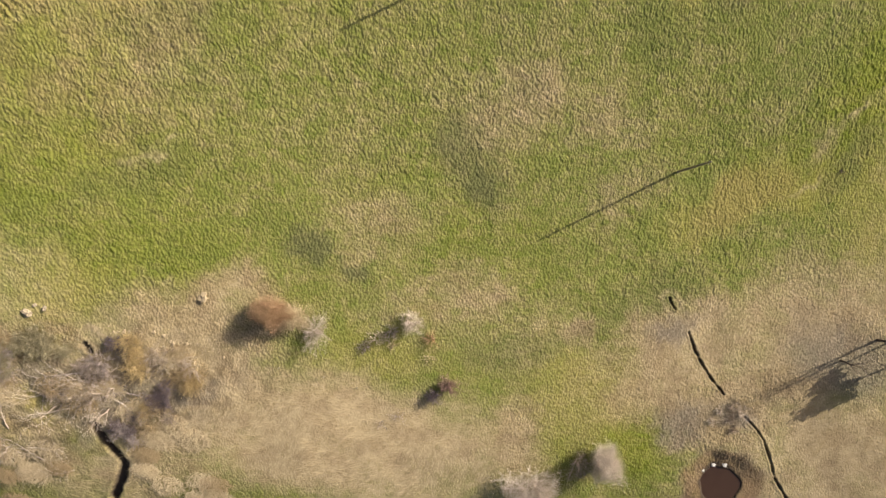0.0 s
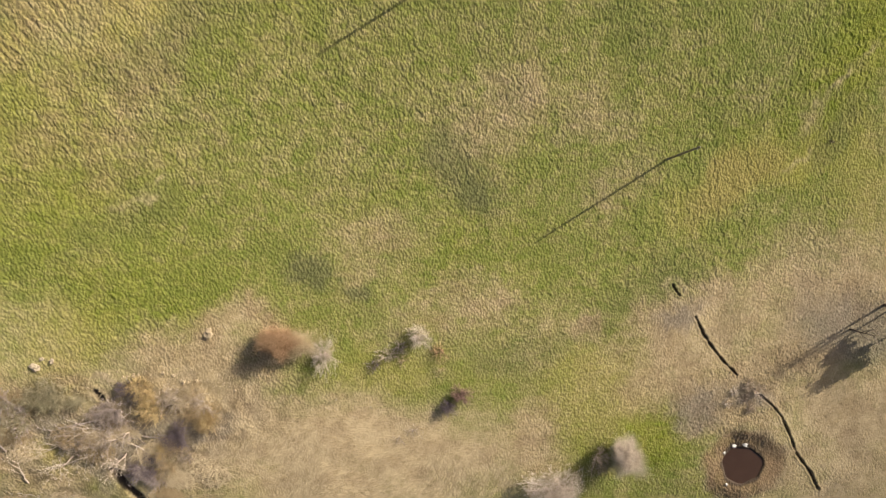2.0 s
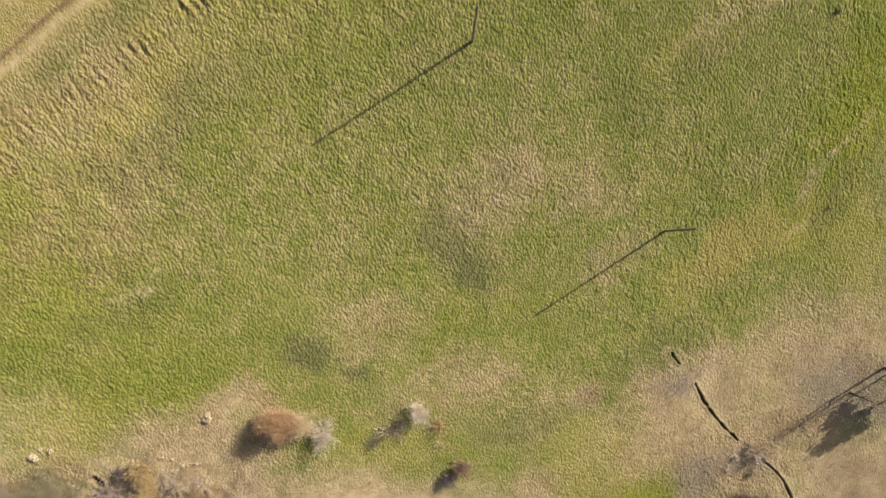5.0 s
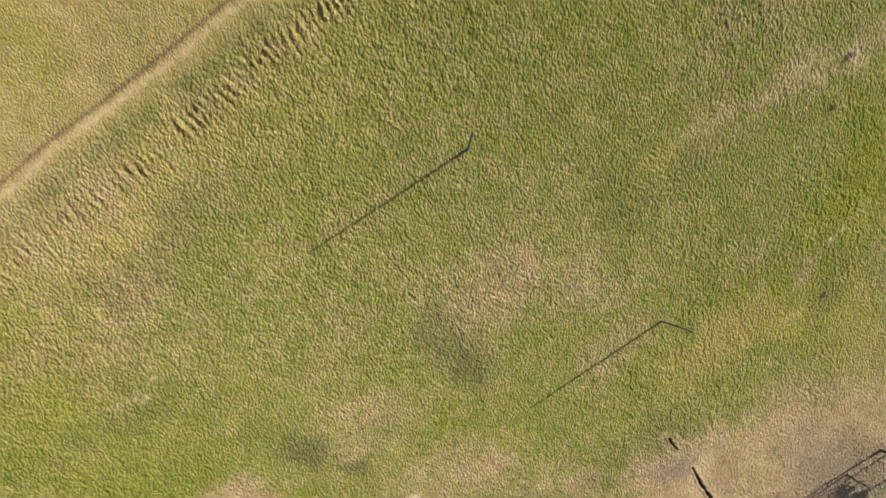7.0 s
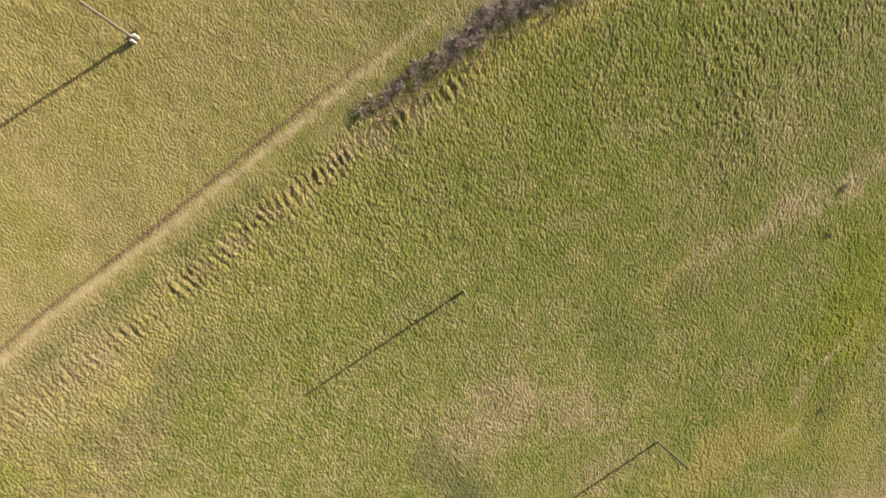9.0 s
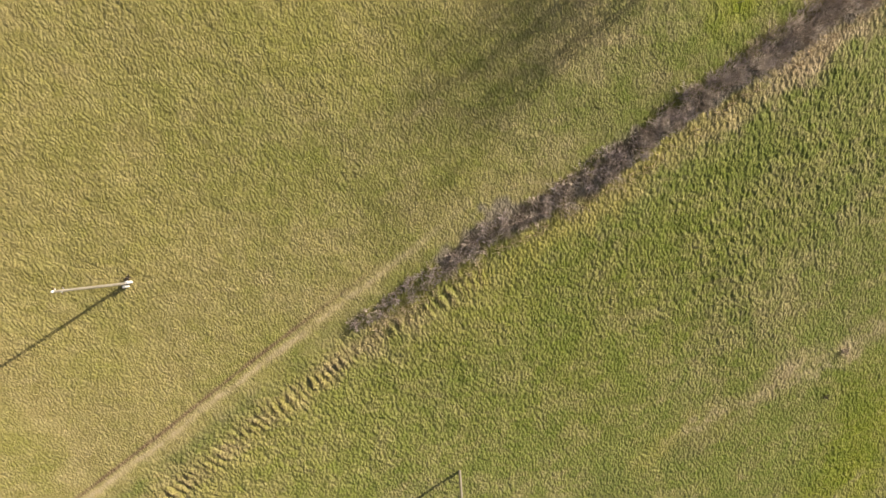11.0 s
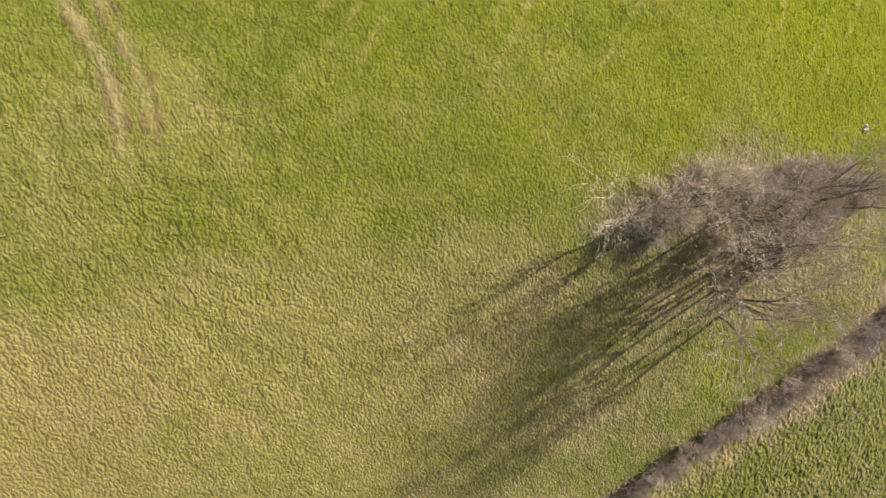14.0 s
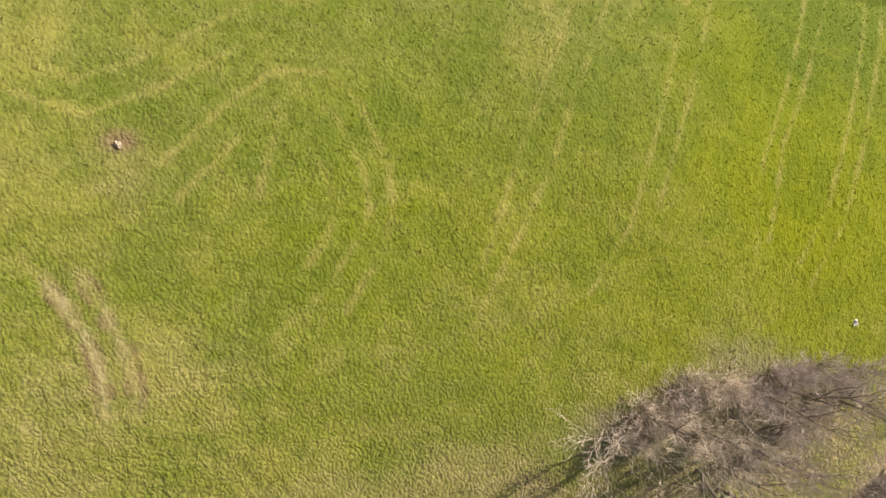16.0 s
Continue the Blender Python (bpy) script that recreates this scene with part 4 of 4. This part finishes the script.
def fallen_branch(x, y, length, heading, mat, label, group, seed, radius=0.07):
    """A dead limb lying on the ground, with its side twigs."""
    rng = np.random.default_rng(seed)
    ob = thing("fallen_branch", x, y, label, "branch", group)
    base, limb, twigs = np.array([x, y, land_z(x, y)]), [], []

    def lay(px, py, way, reach, r, up, level):
        steps = 5 if level == 0 else 3
        q = np.array([px, py, land_z(px, py) + up])
        for k in range(steps):
            way += rng.normal(0, 0.16)
            ex, ey = q[0] + math.cos(way) * reach / steps, q[1] + math.sin(way) * reach / steps
            e = np.array([ex, ey, land_z(ex, ey) + up + 0.25 * rng.random() * (k + 1) / steps])
            (limb if level == 0 else twigs).append((q - base, e - base, r * (1 - 0.8 * k / steps), r * (1 - 0.8 * (k + 1) / steps)))
            if level < 2:
                for side in (-1, 1):
                    if rng.random() < 0.75:
                        lay(e[0], e[1], way + side * (0.35 + 0.6 * rng.random()), reach * (0.32 + 0.2 * rng.random()), max(r * 0.45, 0.014), up + 0.12, level + 1)
            q = e

    lay(x, y, heading, length, radius, 0.12, 0)
    for nm, segs, sides in (("limb", limb, 6), ("crown", twigs, 3)):
        a, b, ra, rb = (np.array([g[k] for g in segs]) for k in range(4))
        v, f = prisms(a, b, ra, rb, sides)
        tagged(mesh_part(nm, mesh_of(nm, v, f, mat), ob), kind="stuff")


def grass_heap(x, y, length, radius, count, mat, label, group, heading, seed):
    """A heap of long dead grass, its blades combed one way and lying over."""
    rng = np.random.default_rng(seed)
    ang, dist = rng.random(count) * 2 * math.pi, radius * rng.random(count) ** 0.5
    bx, by = x + np.cos(ang) * dist, y + np.sin(ang) * dist * 0.75
    bz = land(bx, by) - 0.05
    way = heading + rng.normal(0, 1.0, count) + 0.5 * (ang - math.pi) / math.pi
    reach, rise = length * (0.5 + 0.7 * rng.random(count)), 0.12 + 0.3 * rng.random(count) * (1 - (dist / radius) ** 2)
    dx, dy = np.cos(way), np.sin(way)
    wide = 0.015 + 0.02 * rng.random(count)
    foot, mid, tip = (np.stack([bx + dx * reach * f, by + dy * reach * f, bz + rise * h], 1) for f, h in ((0, 0.1), (0.45, 1.0), (1.0, 0.75)))
    side = np.stack([-dy * wide, dx * wide, np.zeros(count)], 1)
    v = np.stack([foot - side * 0.6, foot + side * 0.6, mid + side, tip + side * 0.15, tip - side * 0.15, mid - side], 1) - np.array([x, y, land_z(x, y)])
    base = (np.arange(count) * 6)[:, None]
    f = np.concatenate([base + np.array([[0, 1, 2, 5]]), base + np.array([[5, 2, 3, 4]])], 1).reshape(-1, 4)
    ob = new("dead_grass_clump", mesh_of("dead_grass_clump", v.reshape(-1, 3), f, mat))
    ob.matrix_basis = pose(x, y, land_z(x, y))
    return tagged(ob, label, "grass", group)


for k, (x, y, length, heading) in enumerate(((-47.0, -37.6, 4.0, 2.4), (-47.4, -38.2, 4.6, 3.0), (-47.2, -38.6, 6.0, 3.65), (-48.6, -39.4, 6.5, 3.75), (-46.6, -36.8, 3.6, 1.2), (-46.0, -37.8, 3.4, 0.3),
                                             (-45.6, -38.8, 3.6, -0.5), (-48.0, -37.0, 5.0, 3.4), (-49.0, -35.2, 5.0, 3.6), (-50.4, -36.6, 6.0, 3.7), (-57.0, -47.0, 4.0, 0.4), (-55.4, -49.0, 4.5, 2.7), (-52.0, -50.4, 4.0, 3.5),
                                             (-58.6, -44.0, 4.0, 1.9), (-59.6, -39.0, 3.6, 2.2), (-61.0, -37.6, 3.6, 1.2))):
    fallen_branch(x, y, length, heading, (TWIG_GREY, TWIG_BEIGE, TWIG_MAUVE)[k % 3], "pale dead branch lying in the thicket", "fallen branches by the brook", 760 + k)

rng = np.random.default_rng(9)
# shrubs and dead stalks by patches: middle, spread, number, height, radius
for name, cx, cy, sx, sy, number, hgt, rad, mats, label in (
        ("brook_shrub", -53.0, -31.6, 3.6, 1.0, 12, 1.3, 1.7, (TWIG_OLIVE,), "olive-grey leafless shrub at the pasture foot"),
        ("brook_shrub", -57.8, -34.0, 1.4, 1.4, 5, 1.4, 1.7, (TWIG_OLIVE, TWIG_MAUVE), "olive-grey leafless shrub at the pasture foot"),
        ("dead_stalks", -42.8, -32.4, 0.9, 1.6, 7, 1.4, 1.6, (TWIG_GOLD,), "tall golden dead stalks by the brook"),
        ("dead_stalks", -39.0, -32.6, 2.0, 1.1, 9, 1.1, 1.7, (TWIG_STRAW, TWIG_BEIGE), "pale straw-coloured dead stalks by the brook"),
        ("dead_stalks", -36.2, -35.6, 1.3, 1.6, 7, 1.0, 1.6, (TWIG_HAY, TWIG_GOLD), "brown dead stalks at the thicket edge"),
        ("dead_stalks", -41.5, -40.4, 1.8, 1.8, 8, 1.0, 1.6, (TWIG_HAY, TWIG_GOLD, TWIG_BROWN), "brown dead stalks at the thicket edge"),
        ("bramble", -39.6, -37.6, 0.9, 1.1, 6, 1.1, 1.3, (TWIG_DUSK,), "dark mauve bramble tangle in the thicket"),
        ("bramble", -44.6, -43.6, 0.9, 1.7, 8, 1.2, 1.3, (TWIG_DUSK, TWIG_MAUVE), "dark mauve bramble tangle by the brook"),
        ("bramble", -48.0, -34.4, 1.6, 1.2, 6, 1.0, 1.4, (TWIG_MAUVE, TWIG_BROWN), "grey-brown bramble tangle in the thicket"),
        ("bramble", -44.6, -30.6, 0.7, 0.8, 3, 1.0, 1.1, (TWIG_DUSK,), "dark mauve bramble tangle under the bank"),
        ("brook_shrub", -50.0, -38.0, 2.4, 1.4, 6, 0.8, 1.5, (TWIG_BROWN, TWIG_HAY), "low brown leafless shrub in the thicket")):
    for k in range(int(number * 1.5)):
        x, y = cx + sx * rng.normal(0, 0.7), cy + sy * rng.normal(0, 0.7)
        if min(math.hypot(x - px, y - py) for px, py in BROOK[1][0]) < 1.1:
            x += 1.4
        shrub(name, x, y, hgt * (0.5 + 0.6 * rng.random()), rad * (0.7 + 0.9 * rng.random()), 64, 11, mats[k % len(mats)], label, "plants of the thicket", 0.016, 820 + int(37 * abs(cx)) + k, "stalks" if name == "dead_stalks" else name.split("_")[-1])
for k in range(46):
    x, y = -62 + 32 * rng.random(), -57 + 26 * rng.random()
    if y > -31.5 - 0.2 * (x + 50) or (x > -40 and y > -38 - 0.9 * (x + 40)) or x > -33 or min(math.hypot(x - px, y - py) for px, py in BROOK[1][0] + BROOK[0][0]) < 2.2 or math.hypot(x + 50.3, y + 44.8) < 3.0:
        continue
    pale = k % 5 < 3
    grass_heap(x, y, 0.6 + 0.5 * rng.random(), 1.5 + 1.0 * rng.random(), 520, TWIG_STRAW if pale else TWIG_HAY, "straw-yellow dead grass heap by the brook" if pale else "brown dead grass heap by the brook", "dead grass by the brook", 5.2 + 0.9 * math.sin(0.35 * x + 0.5 * y), 720 + k)
shrub("dead_weeds", -29.9, 44.3, 0.5, 0.5, 30, 6, DARK_BARK, "dark clump of dead weeds at the pole foot", "clumps of dead weeds", 0.014, 1310, "weeds")

# ---- water hole ----
n = 64
ring = [(POND[0] + POND[2] * 1.12 * math.cos(2 * math.pi * k / n), POND[1] + POND[3] * 1.12 * math.sin(2 * math.pi * k / n), POND_Z) for k in range(n)]
bm = bmesh.new()
bm.faces.new([bm.verts.new(p) for p in ring])
me = bpy.data.meshes.new("water")
bm.to_mesh(me)
bm.free()
me.materials.append(WATER)
tagged(new("water", me), "still brown muddy water in a small hole", "water", kind="structure")


def rock(x, y, size, label, seed, flat=0.6, group="", mat=STONE):
    rng = np.random.default_rng(seed)
    bm = bmesh.new()
    bmesh.ops.create_icosphere(bm, subdivisions=2, radius=size)
    for v in bm.verts:
        d = v.co.normalized()
        v.co *= 0.8 + 0.7 * noise.noise(d * 1.9 + Vector((seed, 0, 0)))
        v.co.z *= flat
        v.co.x *= 1.25
    me = bpy.data.meshes.new("boulder")
    bm.to_mesh(me)
    bm.free()
    me.materials.append(mat)
    ob = new("boulder", me)
    ob.matrix_basis = pose(x, y, land_z(x, y) + size * flat * 0.15, 0, 0, rng.random() * 180)
    return tagged(ob, label, "rock", group)


for k, (x, y, s) in enumerate(((38.2, -43.4, 0.2), (39.7, -42.3, 0.34), (41.4, -42.1, 0.36), (38.6, -48.2, 0.2))):
    rock(x, y, s, "white stone at the muddy rim of the water hole", 800 + k, 0.6, "stones at the water hole")
rock(-34.6, -23.7, 0.8, "tan boulder half buried in dry grass", 810, 0.4, "", CLOD)
rock(-54.0, -27.6, 0.6, "pale boulder at the foot of the pasture", 811, 0.6, "boulders at the pasture foot", TAN_STONE)
rock(-52.1, -26.9, 0.4, "small pale boulder at the foot of the pasture", 812, 0.6, "boulders at the pasture foot", TAN_STONE)
rock(-53.1, -26.6, 0.3, "small pale boulder at the foot of the pasture", 813, 0.6, "boulders at the pasture foot", TAN_STONE)
rock(31.0, 88.3, 0.25, "single white stone on bright green turf", 814, 0.8)
rock(-19.3, 99.8, 0.22, "tan stone in a bare earth patch", 815, 0.7, "", TAN_STONE)

rng = np.random.default_rng(41)
for k in range(22):
    f = (k + 0.8 * rng.random()) / 22
    rock(-46.0 + 14.0 * f, -28.7 - 0.5 * f - 2.4 * f * f + rng.normal(0, 0.4), 0.12 + 0.26 * rng.random() ** 2, "pale earthy clod along the bank rim", 830 + k, 0.42, "clods along the bank rim", CLOD)

# ---- fence posts ----
def fence_post(x, y, height, tilt):
    ob = thing("fence_post", x, y, "short weathered wooden fence post", "post", "old fence posts", 0.2)
    bm = bmesh.new()
    bmesh.ops.create_cone(bm, cap_ends=True, segments=8, radius1=0.06, radius2=0.05, depth=height + 0.2, matrix=Matrix.Rotation(radians(tilt), 4, 'X') @ Matrix.Translation((0, 0, (height + 0.2) / 2)))
    part("shaft", bm, POST_WOOD, ob)


for x, y, h, tilt in ((-25.2, -32.6, 0.8, 3), (-19.3, -33.4, 1.1, -4), (-14.8, -34.6, 0.8, 2), (29.9, -37.7, 1.8, 3), (34.0, -35.6, 1.5, -3)):
    fence_post(x, y, h, tilt)

# ---- tufts of grass blades over the pasture ----
rng = np.random.default_rng(21)
tx, ty = [], []
for x0, x1, y0, y1, step in ((-64, 67, -56, 38, 0.46), (-52, 54, 38, 116, 0.40)):
    px, py = np.meshgrid(np.arange(x0, x1, step), np.arange(y0, y1, step))
    px, py = px.ravel(), py.ravel()
    tx.append(px + rng.normal(0, 0.4 * step, px.shape))
    ty.append(py + rng.normal(0, 0.4 * step, py.shape))
tx, ty = np.concatenate(tx), np.concatenate(ty)
near = (ty < 0) | ((tx > -58 + 0.30 * ty) & (tx < 64 - 0.24 * ty))
tx, ty = tx[near], ty[near]
first, second = zones(tx, ty)
stay = (second[1] < 0.15) & (second[0] < 0.3) & (rng.random(len(tx)) > 1.7 * second[2] - 0.1)
tx, ty = tx[stay], ty[stay]
first, second = [c[stay] for c in first], [c[stay] for c in second]
n = len(tx)
tz = land(tx, ty)
BLADES_EACH = 2
way = rng.random((n, BLADES_EACH)) * 2 * math.pi
reach, wide = 0.10 + 0.16 * rng.random((n, BLADES_EACH)), 0.03 + 0.03 * rng.random((n, BLADES_EACH))
dx, dy = np.cos(way), np.sin(way)
low = np.repeat(tz[:, None], BLADES_EACH, 1) - 0.02
tip = np.stack([tx[:, None] + dx * reach, ty[:, None] + dy * reach, low + 0.05 + 0.09 * rng.random((n, BLADES_EACH))], 2)
left, right = (np.stack([tx[:, None] - sgn * dy * wide, ty[:, None] + sgn * dx * wide, low], 2) for sgn in (1, -1))
v = np.stack([right, tip, left], 2).reshape(-1, 3)
me = mesh_of("grass_tufts", v, np.arange(len(v)).reshape(-1, 3), BLADES)
for name, chans in (("grass", first), ("wear", second)):
    a = me.attributes.new(name, 'FLOAT_COLOR', 'POINT')
    a.data.foreach_set("color", np.repeat(np.stack(chans, 1).astype(np.float32), 3 * BLADES_EACH, 0).ravel())
tagged(new("grass_tufts", me), "small tufts of green and straw-coloured grass", "grass", kind="stuff")

# ---- long dead grass lying over the matted ground ----
rng = np.random.default_rng(33)
count = 90000
bx, by = -66 + 134 * rng.random(count), -58 + 52 * rng.random(count)
first, second = zones(bx, by)
lie = np.clip(first[0] * 0.55 + second[2] * 0.75 - 0.2, 0, 0.75) * 1.35 * (1 - second[1]) * (1 - np.clip(second[0], 0, 0.8)) * smooth(0.25, 0.6, fbm(bx, by, 2.4, 131))
for pts, wide, deep in DITCHES:
    lie = lie * (line_dist(bx, by, pts)[0] > 1.4)
stay = rng.random(count) < lie
bx, by = bx[stay], by[stay]
first, second = [c[stay] for c in first], [c[stay] for c in second]
count = len(bx)
way = 3.7 + 3.2 * (fbm(bx, by, 9, 133) - 0.5) + rng.normal(0, 0.35, count)
reach, wide = 0.5 + 0.8 * rng.random(count), 0.035 + 0.04 * rng.random(count)
dx, dy = np.cos(way), np.sin(way)
tipx, tipy = bx + dx * reach, by + dy * reach
bz, tipz = land(bx, by) + 0.02, land(tipx, tipy) + 0.02 + 0.03 * rng.random(count)
v = np.stack([np.stack([bx - dy * wide, by + dx * wide, bz], 1), np.stack([bx + dy * wide, by - dx * wide, bz], 1), np.stack([tipx, tipy, tipz], 1)], 1).reshape(-1, 3)
me = mesh_of("matted_grass", v, np.arange(count * 3).reshape(count, 3), BLADES)
for name, chans in (("grass", first), ("wear", second)):
    a = me.attributes.new(name, 'FLOAT_COLOR', 'POINT')
    a.data.foreach_set("color", np.repeat(np.stack(chans, 1).astype(np.float32), 3, 0).ravel())
tagged(new("matted_grass", me), "long straw-coloured dead grass lying flat on the slope", "grass", kind="stuff")
